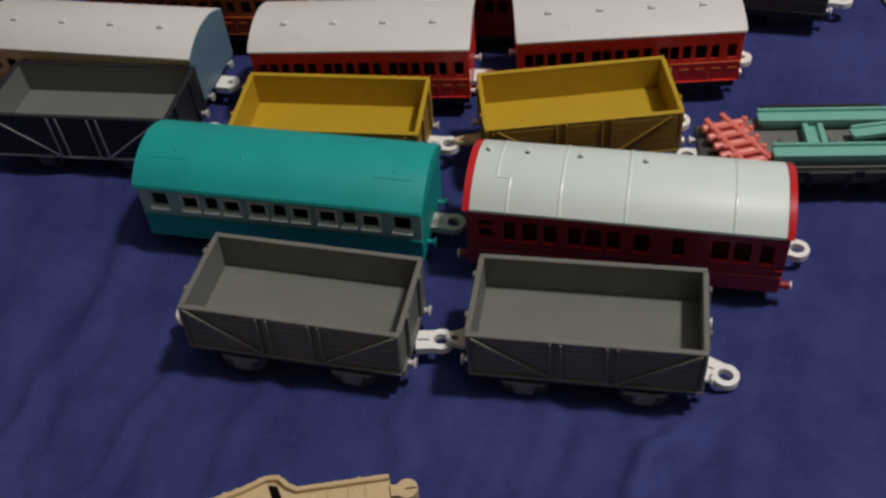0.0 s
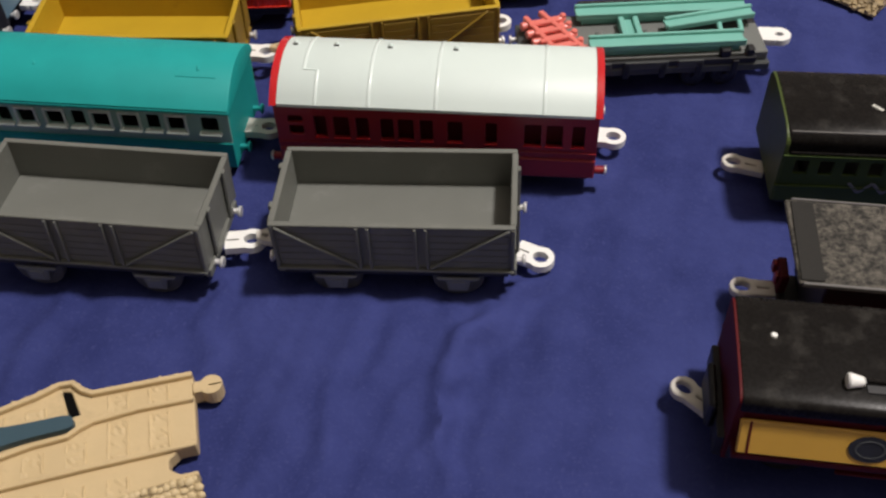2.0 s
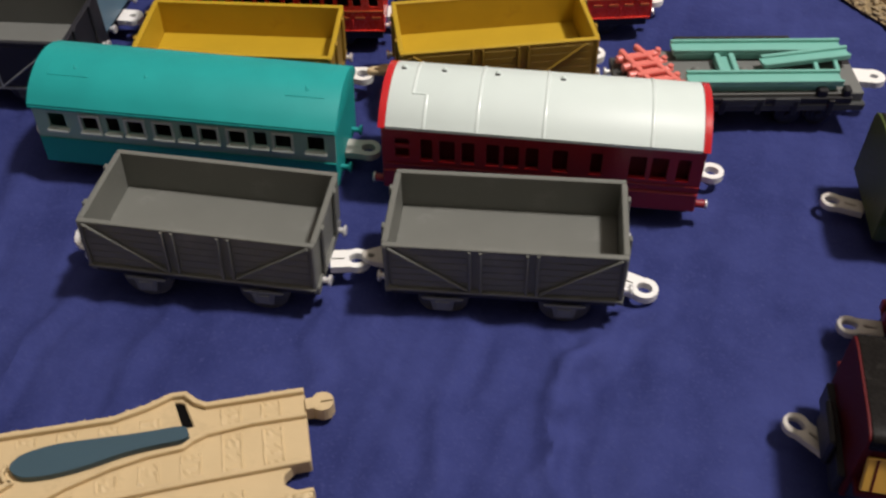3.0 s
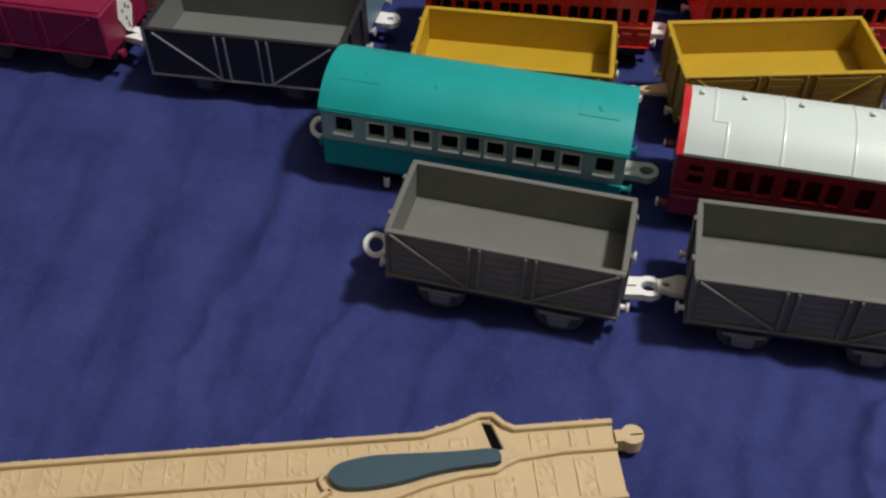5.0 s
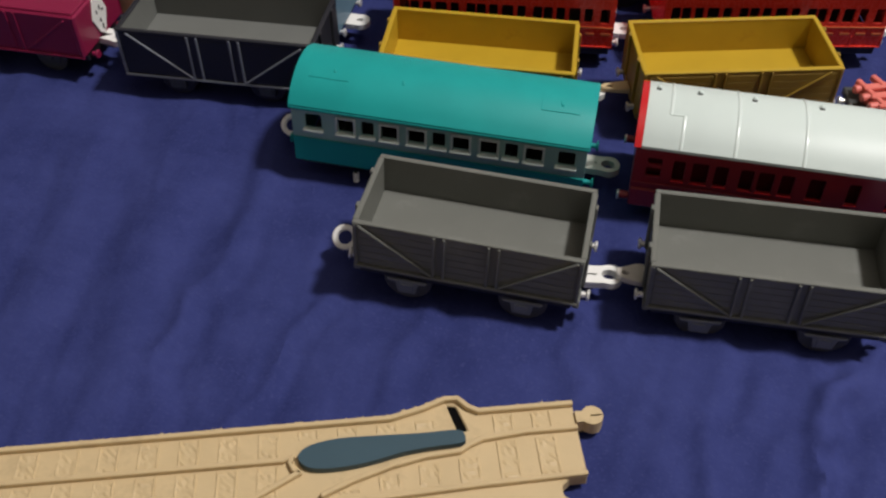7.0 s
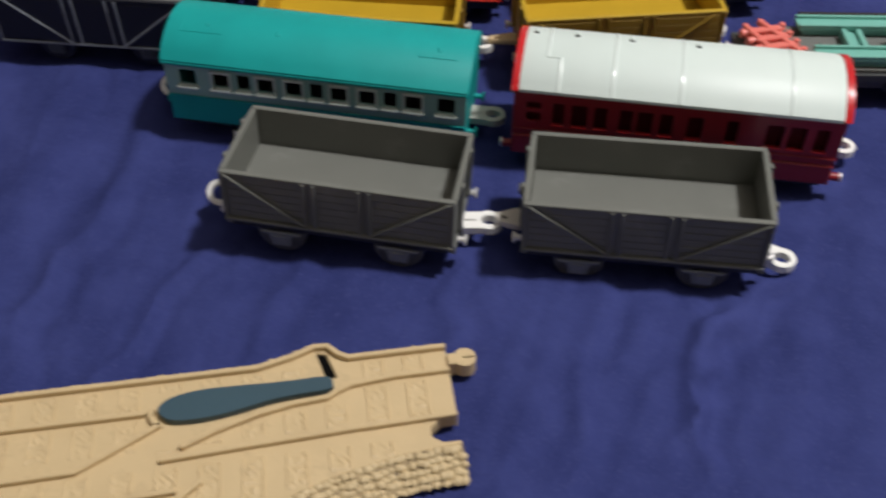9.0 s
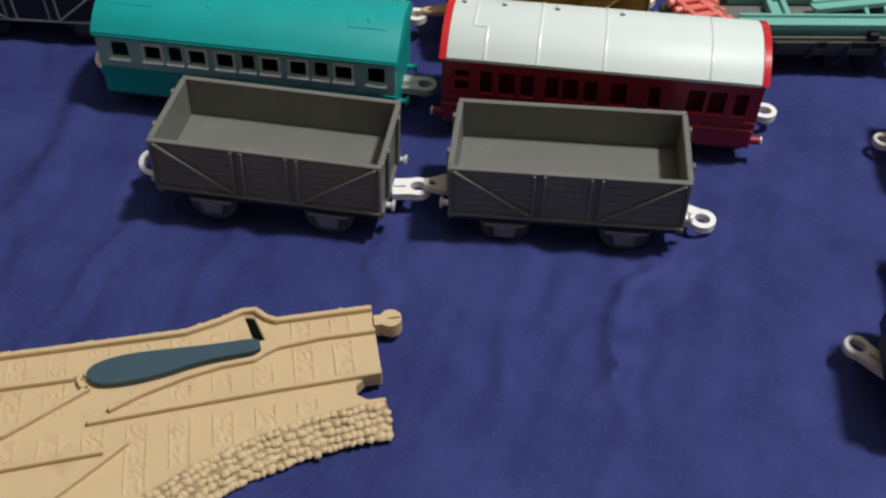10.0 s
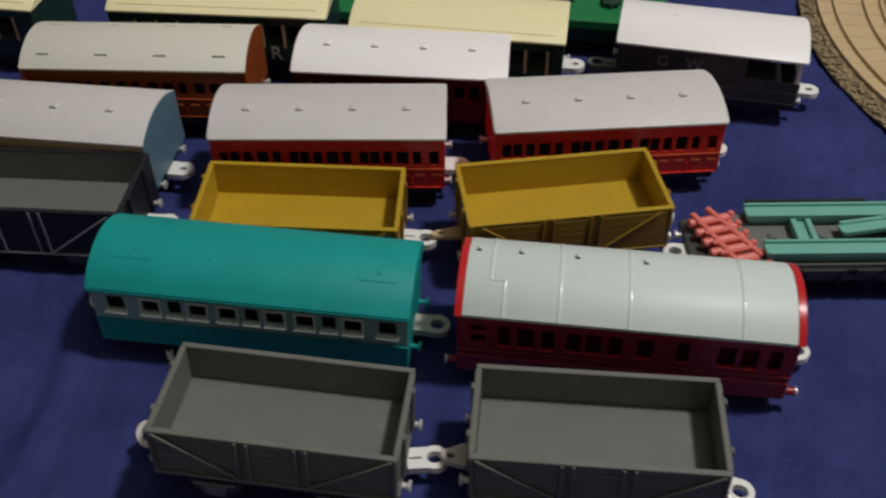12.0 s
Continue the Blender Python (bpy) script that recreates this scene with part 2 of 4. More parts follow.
def arc(width, eave, crown, power=0.0, n=18):
    """Roof line from one eave over the crown to the other, as (y, z); power 0 is part of a circle."""
    out = []
    for i in range(n + 1):
        a = math.pi * i / n
        c, s = math.cos(a), math.sin(a)
        if power:
            out.append((-width / 2 * math.copysign(abs(c) ** (2 / power), c), eave + (crown - eave) * abs(s) ** (2 / power)))
        else:
            y = -width / 2 + width * i / n
            out.append((y, roof_z(y, width, eave, crown)))
    return out


def roof_z(y, width, eave, crown):
    """Height of a round-arched roof at y."""
    rise = crown - eave
    big = (width * width / 4 + rise * rise) / (2 * rise)
    return crown - big + math.sqrt(big * big - y * y)


def loft(rings):
    bm = bmesh.new()
    rows = [[bm.verts.new(p) for p in r] for r in rings]
    n = len(rows[0])
    for a, b in zip(rows, rows[1:]):
        for i in range(n):
            bm.faces.new((a[i], a[(i + 1) % n], b[(i + 1) % n], b[i]))
    bm.faces.new(rows[0])
    bm.faces.new(rows[-1][::-1])
    return bm


def roof_shell(length, width, eave, crown, power=0.0, lip=1.2, corner=2.5):
    """A curved roof with a small lip below the eaves and rounded corners."""
    def cut(x, w, drop):
        line = arc(w, eave, crown - drop, power)
        return [(x, y, z) for y, z in line] + [(x, w / 2 - 0.05, eave - lip), (x, -w / 2 + 0.05, eave - lip)]
    h = length / 2
    return loft([cut(-h, width - corner * 1.6, 0.3), cut(-h + corner * 0.15, width - corner * 0.8, 0.06), cut(-h + corner * 0.7, width, 0),
                 cut(h - corner * 0.7, width, 0), cut(h - corner * 0.15, width - corner * 0.8, 0.06), cut(h, width - corner * 1.6, 0.3)])


def eye_coupling(parent, x, z, reach, turn=0.0, material=None, side=1, y=0.0, slim=False, plate=False):
    """A flat drawbar that ends in a ring; a plate has a wide end with a small hole."""
    r, hole, w = (3.9, 1.9, 3.3) if slim else (4.6, 1.3, 4.5) if plate else (4.6, 2.3, 4.1)
    tip = reach - r
    out = [(0, -w), (tip - 2, -w)] + [(tip + r * math.cos(a), r * math.sin(a)) for a in [radians(-115 + 230 * i / 14) for i in range(15)]] + [(tip - 2, w), (0, w)]
    slot = rect(tip - 8.5, tip - 4.2, -0.35, 0.35) if reach > 12.5 and not plate else None
    bm = prism([out, ring(tip, 0, hole, 14, 1.7 if plate else 2.7)] + ([slot] if slot else []), -1.4, 1.4, 0.4)
    bm.transform(Matrix.Translation((x, y, z)) @ pose(0, 0, 0, 0, 0, turn + (180 if side < 0 else 0)))
    part("coupling", bm, material or WHITE, parent, smooth=True)


def loop_coupling(parent, x, z, side=-1, material=None, turn=0.0, y=0.0, out=9.5):
    """An upright hoop on a short stem."""
    bm = prism([ring(0, 0, 4.6, 20, 4.7), ring(0, 0, 2.6, 16, 2.7)], -1.1, 1.1, 0.4)
    bm.transform(Matrix.Translation((x + side * out, y, z)) @ pose(0, 0, 0, 40, 0, turn))
    box(min(x, x + side * (out - 3.9)), max(x, x + side * (out - 3.9)), y - 2, y + 2, z - 1.3, z + 1.3, 0.3, bm)
    part("coupling_loop", bm, material or WHITE, parent, smooth=True)


def buffers(parent, half, z, gap, material, ends=(1, -1), length=2.4):
    for sx in ends:
        for sy in (1, -1):
            bm = drum(1.1, length, "x", (sx * (half + length / 2), sy * gap, z), n=12, bevel=0)
            drum(2.0, 1.1, "x", (sx * (half + length), sy * gap, z), n=16, bm=bm)
            part("buffer", bm, material, parent, smooth=True)


def wheels(parent, xs, y, r, wheel_material, box_material, width=2.6, guard=True, sunk=0.0):
    """Wheels with their hubs and axle guards; sunk is how deep they press into the sheet."""
    for x in xs:
        for s in (1, -1):
            bm = drum(r, width, "y", (x, s * (y - width / 2), r - sunk), n=28, bevel=0.5)
            drum(r * 0.62, 0.6, "y", (x, s * (y + 0.1), r - sunk), n=24, bm=bm, bevel=0.2)
            wheel = part("wheel", bm, wheel_material, parent, smooth=True)
            part("hub", drum(1.4, 1.0, "y", (x, s * (y + 0.7), r - sunk), n=12), wheel_material, wheel, smooth=True)
            if guard:
                g = prism([[(x - 7, 8.9), (x + 7, 8.9), (x + 6.4, 7.9), (x + 3.9, 7.6), (x + 3.1, 3.0), (x - 3.1, 3.0), (x - 3.9, 7.6), (x - 6.4, 7.9)] if sunk else
                           [(x - 9, 11.6), (x + 9, 11.6), (x + 9, 10.9), (x + 3.9, 10.4), (x + 3.3, 4.0), (x - 3.3, 4.0), (x - 3.9, 10.4), (x - 9, 10.9)]],
                          s * (y + 0.9), s * (y + 1.9), 0.25, UPRIGHT)
                box(x - 2.4, x + 2.4, min(s * (y + 1.8), s * (y + 2.3)), max(s * (y + 1.8), s * (y + 2.3)), 3.9 if sunk else 5.0, 7.6 if sunk else 9.6, 0.3, g)
                part("axle_guard", g, box_material, parent)


def plain_room():
    """Unseen plain room, added to close the place and bounce fill light."""
    w, h, t = 2.6, 2.5, 0.08
    parts = {"wall_north": (-w, w, w, w + t, -0.62, h), "wall_south": (-w, w, -w - t, -w, -0.62, h),
             "wall_east": (w, w + t, -w, w, -0.62, h), "wall_west": (-w - t, -w, -w, w, -0.62, h), "ceiling": (-w, w, -w, w, h, h + t), "floor": (-w, w, -w, w, -0.7, -0.62)}
    for name, (x0, x1, y0, y1, z0, z1) in parts.items():
        bm = bmesh.new()
        bmesh.ops.create_cube(bm, size=1000, matrix=Matrix.LocRotScale(((x0 + x1) * 500, (y0 + y1) * 500, (z0 + z1) * 500), None, (x1 - x0, y1 - y0, z1 - z0)))
        ob = part(name, bm, FLOOR if name == "floor" else WALL, None)
        tagged(ob, "unseen plain taupe wall added to bounce light" if "wall" in name else "unseen plain brown floor added to close the room" if name == "floor" else "unseen plain taupe ceiling added to bounce light", name.split("_")[0], kind="structure")


plain_room()


def fold(x, y, x0, y0, x1, y1, width, height):
    """Height of one soft ridge from (x0, y0) to (x1, y1)."""
    width *= 1.3
    height = min(3.2 * height, 1.1 * width)
    dx, dy = x1 - x0, y1 - y0
    n2 = dx * dx + dy * dy
    t = ((x - x0) * dx + (y - y0) * dy) / n2
    bend = 6 * math.sin(t * 5 + x0)
    d = ((x - x0) * dy - (y - y0) * dx) / math.sqrt(n2) + bend * 0.4
    fade = math.exp(-(max(0, -t, t - 1) * math.sqrt(n2) / 22) ** 2)
    return height * fade * (math.exp(-(d / width) ** 2) - 0.5 * math.exp(-((d + 1.8 * width) / width) ** 2))


FOLDS = [(75, -3, 62, -20, 3.2, 1.15), (62, -20, 57, -38, 2.6, 1.0), (57, -38, 57, -58, 2.4, 0.6), (26, -7, 23, -42, 2.8, 0.42),
         (23, -42, 22, -75, 2.6, 0.4), (-22, -8, -20, -30, 2.8, 0.4), (38, -18, 30, -42, 3.2, 0.4), (88, -24, 83, -58, 4.2, 0.35),
         (-190, 72, -180, 17, 9, 0.7), (-180, 17, -166, -50, 8, 0.7), (-151, 58, -149, 2, 4.5, 0.5), (-149, 2, -154, -27, 3.6, 0.5),
         (-155, -27, -150, -60, 3.0, 0.5), (-221, 40, -208, -27, 7, 0.45), (-110, -13, -119, -50, 2.6, 0.55), (-74, -8, -78, -38, 3.6, 0.45)]


def sheet_height(x, y):
    u = x - y * (0.02 + 0.24 * math.tanh((x + 100) / 60))   # creases fan out from under the wagons
    z = 2.6 * noise.noise(Vector((u * 0.022, y * 0.005, 3.1)))
    z += 1.5 * noise.noise(Vector((u * 0.055, y * 0.011, 7.7)))
    z += 0.8 * noise.noise(Vector((u * 0.12, y * 0.02, 1.3)))
    z += 0.36 * noise.noise(Vector((u * 0.27, y * 0.04, 5.3)))
    for f in FOLDS:
        z += fold(x, y, *f)
    z -= 0.9
    # pressed flat under the turnout track
    dx, dy = x + 19.7, y + 39.2
    along, over = 0.9588 * dx + 0.284 * dy, -0.284 * dx + 0.9588 * dy
    press = max(0.0, min(1.0, min(along + 218, 4 - along, over + 44, 3 - over) / 5))
    z += press * (min(z, -0.2) - z)
    if z < -2.0:
        return -2.0 - 2.5 * (1 - math.exp((z + 2.0) / 2.5))
    return z if z < 1.2 else 1.2 + 2.4 * (1 - math.exp((1.2 - z) / 2.4))


def blue_sheet():
    def steps(lo, a, b, hi):
        return sorted(set([lo + (a - lo) * i / 14 for i in range(14)] + [a + i * 1.7 for i in range(int((b - a) / 1.7))] + [b + (hi - b) * i / 14 for i in range(15)]))
    xs, ys = steps(-1000, -330, 230, 1000), steps(-800, -150, 330, 1000)
    bm = bmesh.new()
    rows = [[bm.verts.new((x, y, sheet_height(x, y))) for x in xs] for y in ys]
    for a, b in zip(rows, rows[1:]):
        for i in range(len(xs) - 1):
            bm.faces.new((a[i], a[i + 1], b[i + 1], b[i]))
    ob = part("blue_sheet", bm, CLOTH, None, smooth=True)
    tagged(ob, "wrinkled dark blue cotton sheet spread under the toy trains", "bed sheet", kind="structure")
    bed = part("table", box(-1000, 1000, -800, 1000, -620, -5.5, 8), FLOOR, None)
    tagged(bed, "plain brown support hidden under the blue sheet", "table", kind="structure")


blue_sheet()

# ---- open trucks ----


def open_truck(label, inner, side, rib, frame_material, group, guard, wheel_material, buffer_material=CHROME, length=76.0, width=35.6, rim=31.0, planks=True, left="loop", turn=-12.0, hook=10.5, deck=16.5, grooved=False, hook_material=None, hook_y=0.0, reach=13.5, rim_material=None, low=12.0):
    truck = thing("toy_truck", label, "toy wagon", group)
    h, w, t = length / 2, width / 2, 1.4
    part("floor_panel", box(-h + t, h - t, -w + t, w - t, low + 0.6, deck, 0.15), inner, truck)
    posts = (-9.0, 9.0)
    proud = 1.05 if grooved else 0.9
    for s in (1, -1):
        skin = w - 0.3 if grooved else w

        def strip(a, b, y0, y1, z0, z1, r):
            return box(a, b, min(s * y0, s * y1), max(s * y0, s * y1), z0, z1, r)

        part("side_wall", strip(-h, h, w - t, skin, low, rim, 0.1), inner, truck)
        if side is not inner:
            part("side_skin", strip(-h, h, w + 0.005, w + 0.25, low, rim - 0.5, 0.08), side, truck)
        foot = skin + 0.01 if grooved else w + 0.26
        spans = [(-h + 1.9, -11.2), (-6.8, 6.8), (11.2, h - 1.9)] if grooved else [(-h + 2.4, -11.8), (-6.2, 6.2), (11.8, h - 2.4)]
        for a, b in spans:
            if planks:
                count, z0 = (6, low + 0.7) if grooved else (5, low + 1.6)
                pitch = (rim - 0.7 - z0) / count if grooved else 3.2
                for k in range(count):
                    part("plank", strip(a, b, foot, skin + 0.3 if grooved else w + 0.5, z0 + k * pitch, z0 + (k + 1) * pitch - (0.28 if grooved else 0.35), 0.1), side, truck)
            else:
                part("side_panel", strip(a, b, foot, w + 0.5, low + 1.6, rim - 1.8, 0.2), side, truck)
        for x in posts:
            for d in (-1.7, 1.7) if grooved else (-2.0, 2.0):
                part("post", strip(x + d - 0.5, x + d + 0.5, foot, w + proud, low + 0.5, rim - 0.5, 0.2), rib, truck)
        for e in (1, -1):
            part("brace", bar((e * (h - (1.6 if grooved else 4.6)), s * (w + proud - 0.35), rim - (0.7 if grooved else 1.2)), (e * 11.6, s * (w + proud - 0.35), low + 1.0), 1.0, 1.1 if grooved else 0.9, r=0.3), rib, truck)
            part("corner_post", strip(h - 1.2 if e > 0 else -h, h if e > 0 else -h + 1.2, foot, w + proud - (0.35 if grooved else 0.2), low, rim - 0.3, 0.2), rib, truck)
        part("rim_rail", strip(-h - 0.2, h + 0.2, w - t - 0.1, w + 0.5, rim - 0.5, rim + 0.3, 0.25), rim_material or inner, truck)
        part("sill_rail", strip(-h, h, w - 1.0 if grooved else foot, w + proud + 0.1, low - 0.7 if grooved else low - 0.3, low + 0.45 if grooved else low + 0.8, 0.25), rib, truck)
    for e in (1, -1):
        x0, x1 = sorted((e * h, e * (h - t)))
        part("end_wall", box(x0, x1, -w + t, w - t, low, rim, 0.3), inner, truck)
        if side is not inner:
            xa, xb = sorted((e * (h + 0.005), e * (h + 0.25)))
            part("end_skin", box(xa, xb, -w, w, low, rim - 0.5, 0.08), side, truck)
        for y in (-9, 9):
            xa, xb = sorted((e * (h + 0.27), e * (h + 1.4)))
            part("end_post", box(xa, xb, y - 1.2, y + 1.2, low, rim + 0.5, 0.3), rib if planks else side, truck)
        xa, xb = sorted((e * (h - t - 0.1), e * (h + 0.5)))
        part("end_rim", box(xa, xb, -w + t, w - t, rim - 0.9, rim + 0.3, 0.3), rim_material or inner, truck)
    part("chassis", box(-h + 1, h - 1, -w + 5.5, w - 5.5, 7.6, low - 0.1, 0.5), frame_material, truck)
    for e in (1, -1):
        xa, xb = sorted((e * (h - 1.6), e * (h + 0.6)))
        part("buffer_beam", box(xa, xb, -w + 1, w - 1, 8.0, low - 0.4, 0.4), frame_material, truck)
    if grooved:
        for s in (1, -1):
            part("solebar", box(-h + 2, h - 2, min(s * (w - 1.4), s * (w + 0.2)), max(s * (w - 1.4), s * (w + 0.2)), 9.0, low - 0.75, 0.2), BLACK, truck, "black solebar")
    wheels(truck, (-19.5, 20.0), w - (0.6 if grooved else 1.6), 8.4 if grooved else 8.1, wheel_material, guard, sunk=1.0 if grooved else 0.0)
    buffers(truck, h + 0.6, 10.6, 12.0, buffer_material)
    eye_coupling(truck, h + 0.4, hook, reach, turn, y=hook_y)
    if left == "loop":
        loop_coupling(truck, -h - 0.4, 7.0, y=-1.6, out=7.9)
    elif left == "hook":
        if grooved:
            bm = prism([rounded([(0, -4.4), (-3.5, -4.2), (-7, -3.6), (-9.6, -2.0), (-10, 0.8), (-8, 1.6), (-5.5, 3.0), (-3, 4.4), (0, 4.4)], 1), ring(-6.6, -1.0, 0.9, 10, 1.3)], -1.3, 1.3, 0.4)
            box(-9.6, -7.8, -2.0, 1.2, -3.4, -1.2, 0.4, bm)
            bm.transform(Matrix.Translation((-h - 0.4, -3.0, 10.2)) @ pose(0, 0, 0, 0, 3, 0))
        else:
            bm = prism([[(0, -3.4), (-6, -2.6), (-11, -1.5), (-12.5, 0), (-11, 1.5), (-6, 2.6), (0, 3.4)], ring(-8.2, 0, 1.0, 10, 1.6)], -1.1, 1.1, 0.35)
            bm.transform(Matrix.Translation((-h - 0.4, 0.0, 11.5)))
        part("coupling_hook", bm, hook_material or DULL_WHITE, truck, smooth=True)
    return truck


GREY_LABEL = "grey plastic open toy goods truck with white couplings"
put(open_truck(GREY_LABEL, GREY, GREY, GREY, GREY, "grey open trucks", AXLE_GREY, WHEEL, grooved=True, left="hook", hook_material=COUPLING_GREY, turn=-26, hook=3.2, hook_y=-1.0), 38, 18.2, 0, -0.8, 0.0, -1.0)
put(open_truck(GREY_LABEL, GREY, GREY, GREY, GREY, "grey open trucks", AXLE_GREY, WHEEL, grooved=True, turn=12, hook=7.2, hook_y=-0.2), -59.8, 14.6, -1.6, 0.2, -1.6, 1.8)

YELLOW_LABEL = "mustard yellow plastic open toy truck with planked sides, brownish for shade"
put(open_truck(YELLOW_LABEL, YELLOW, YELLOW_SHADED, YELLOW_SHADED, YELLOW_SHADED, "yellow open trucks", BLACK, BLACK, length=77.5, width=36.9, turn=-4, left="none"), -74.6, 113.4, 3.0, -0.4, 0.0, 0.8)
put(open_truck(YELLOW_LABEL, YELLOW, YELLOW_SHADED, YELLOW_SHADED, YELLOW_SHADED, "yellow open trucks", BLACK, BLACK, length=77.5, width=36.9, turn=0, left="hook", hook_material=TAN, reach=8.5), 25.5, 126.8, 13.2, 0.6)

navy = open_truck("black and grey open toy truck with pale ribs", DARK_GREY, NAVY, NAVY_RIB, SLATE, "", SLATE, BLACK, length=84, width=37.6, planks=False, left="none", turn=0, rim_material=NAVY, low=9.2)
put(navy, -182.2, 112.9, 1.5)

# ---- coaches ----


def wall_panel(coach, name, x0, x1, z0, z1, y, t, holes, material, label=""):
    """A side wall with real window openings; y is its outer face."""
    inner = y - math.copysign(t, y)
    return part(name, prism([rect(x0, x1, z0, z1)] + [rect(*hole, 0.4) for hole in holes], min(y, inner), max(y, inner), 0.12, UPRIGHT), material, coach, label)


def end_panel(coach, x, t, width, z0, eave, crown, power, material, name="end_wall", label=""):
    line = arc(width, eave, crown, power)
    return part(name, prism([[(-width / 2, z0), (width / 2, z0)] + line[::-1]], min(x, x - math.copysign(t, x)), max(x, x - math.copysign(t, x)), 0.3, ACROSS), material, coach, label)


def window_frame(coach, hole, y, material, full=True):
    """A raised frame round a window, with a sill that stands out; a plain one has the sill alone."""
    x0, x1, z0, z1 = hole
    s = math.copysign(1, y)
    ya, yb = sorted((y + s * 0.02, y + s * 0.9))
    yc, yd = sorted((y - s * 0.3, y + s * 1.9))
    bm = box(x0 - 0.9, x1 + 0.9, yc, yd, z0 - 1.1, z0 + 0.05, 0.25)
    if full:
        prism([rect(x0 - 0.8, x1 + 0.8, z0 - 0.5, z1 + 0.8, 0.3), rect(x0, x1, z0, z1, 0.3)], ya, yb, 0.15, UPRIGHT, bm)
    part("window_frame", bm, material, coach)


def teal_coach():
    c = thing("toy_coach", "teal plastic toy passenger coach with a pale grey window band", "toy coach")
    L, W, low, band, eave, crown = 111.0, 37.0, 6.0, 17.5, 33.0, 41.6
    h, w = L / 2, W / 2
    holes, x = [], -h + 5.4
    for width, gap in ((6.2, 6.4), (6.2, 2.8), (4.8, 2.9), (6.2, 4.2), (6.2, 2.8), (4.8, 2.9), (6.2, 4.2), (6.2, 2.8), (4.8, 2.9), (6.2, 5.7), (6.2, 0)):
        holes.append((x, x + width, 22.4, 28.8))
        x += width + gap
    for s in (1, -1):
        wall_panel(c, "lower_panel", -h, h, low, band, s * w, 1.2, [], TEAL)
        wall_panel(c, "window_band", -h, h, band + 0.02, eave - 0.6, s * (w - 0.25), 1.2, holes, PALE, "pale grey window band")
        for k, hole in enumerate(holes):
            window_frame(c, hole, s * (w - 0.25), PALE_LIT, k not in (0, 2, 5, 8, 10))
        ya, yb = sorted((s * (w - 0.2), s * (w + 0.35)))
        part("band_edge", box(-h, h, ya, yb, band - 0.5, band + 0.1, 0.2), TEAL, c)
    for e in (1, -1):
        end_panel(c, e * (h + 0.02), 1.4, W - 0.8, low, eave - 0.8, crown - 0.8, 0, TEAL)
    roof = part("roof", roof_shell(L + 1.6, W + 1.8, eave, crown, 0, 1.8, 0.8), TEAL, c, smooth=True)
    rz = functools.partial(roof_z, width=W + 1.8, eave=eave, crown=crown)
    for x0, x1, side_x in ((-h + 5.2, -h + 20.2, -h + 5.2), (h - 18.8, h - 4.8, h - 18.8)):
        part("roof_seam", box(x0, x1, -9.9, -9.55, rz(9.7) - 0.3, rz(9.7) + 0.16, 0.05), TEAL, roof)
        for a, b in ((-9.7, -6.0), (-6.0, -2.0)):
            part("roof_seam", bar((side_x, a, rz(a)), (side_x, b, rz(b)), 0.35, 0.3, r=0.05), TEAL, roof)
    for x, y in ((-h + 14.5, -6.2), (-h + 41, -7.4), (h - 11.4, -6.6)):
        bm = drum(0.9, 0.7, "z", (x, y, rz(y)), 0.5, n=12, bevel=0.2)
        bar((x - 0.9, y + 1.6, rz(y + 1.6) - 0.1), (x, y, rz(y) - 0.1), 0.7, 0.6, bm, 0.2)
        part("roof_vent", bm, TEAL, roof, smooth=True)
    for s in (1, -1):
        ya, yb = sorted((s * (w + 0.3), s * (w + 1.15)))
        part("eave_bead", box(-h - 0.7, h + 0.7, ya, yb, eave - 2.0, eave - 0.5, 0.4), TEAL, roof)
    part("underframe", box(-h + 2, h - 2, -w + 2, w - 2, 3.0, 7.2, 0.5), BLACK, c)
    for x in (-38, -30, 30, 38):
        part("wheel", drum(4.8, 26, "y", (x, 0, 4.8)), BLACK, c, smooth=True)
    part("spring_core", drum(0.7, 5.0, "z", (-31.0, -w - 1.2, 2.6), n=10, bevel=0), BLACK, c)
    coil = None
    for k in range(4):
        coil = drum(1.25, 0.55, "z", (-31.0, -w - 1.2, 0.6 + 1.15 * k), n=14, bevel=0.2, bm=coil)
    part("axle_spring", coil, CHROME, c, "small bare metal coil spring", smooth=True)
    for e in (1, -1):
        for s in (1, -1):
            bm = drum(1.0, 3.4, "x", (e * (h + 1.7), s * 11, 10), n=12, bevel=0)
            drum(2.0, 1.0, "x", (e * (h + 3.4), s * 11, 10), n=14, bm=bm)
            part("buffer", bm, TEAL, c, smooth=True)
    eye_coupling(c, h, 9.5, 13.0, 0, DULL_WHITE)
    loop_coupling(c, -h, 6.8, out=7.2)
    return c


put(teal_coach(), -81.5, 73.0, -0.7, -1.0, 0.0, 1.7)


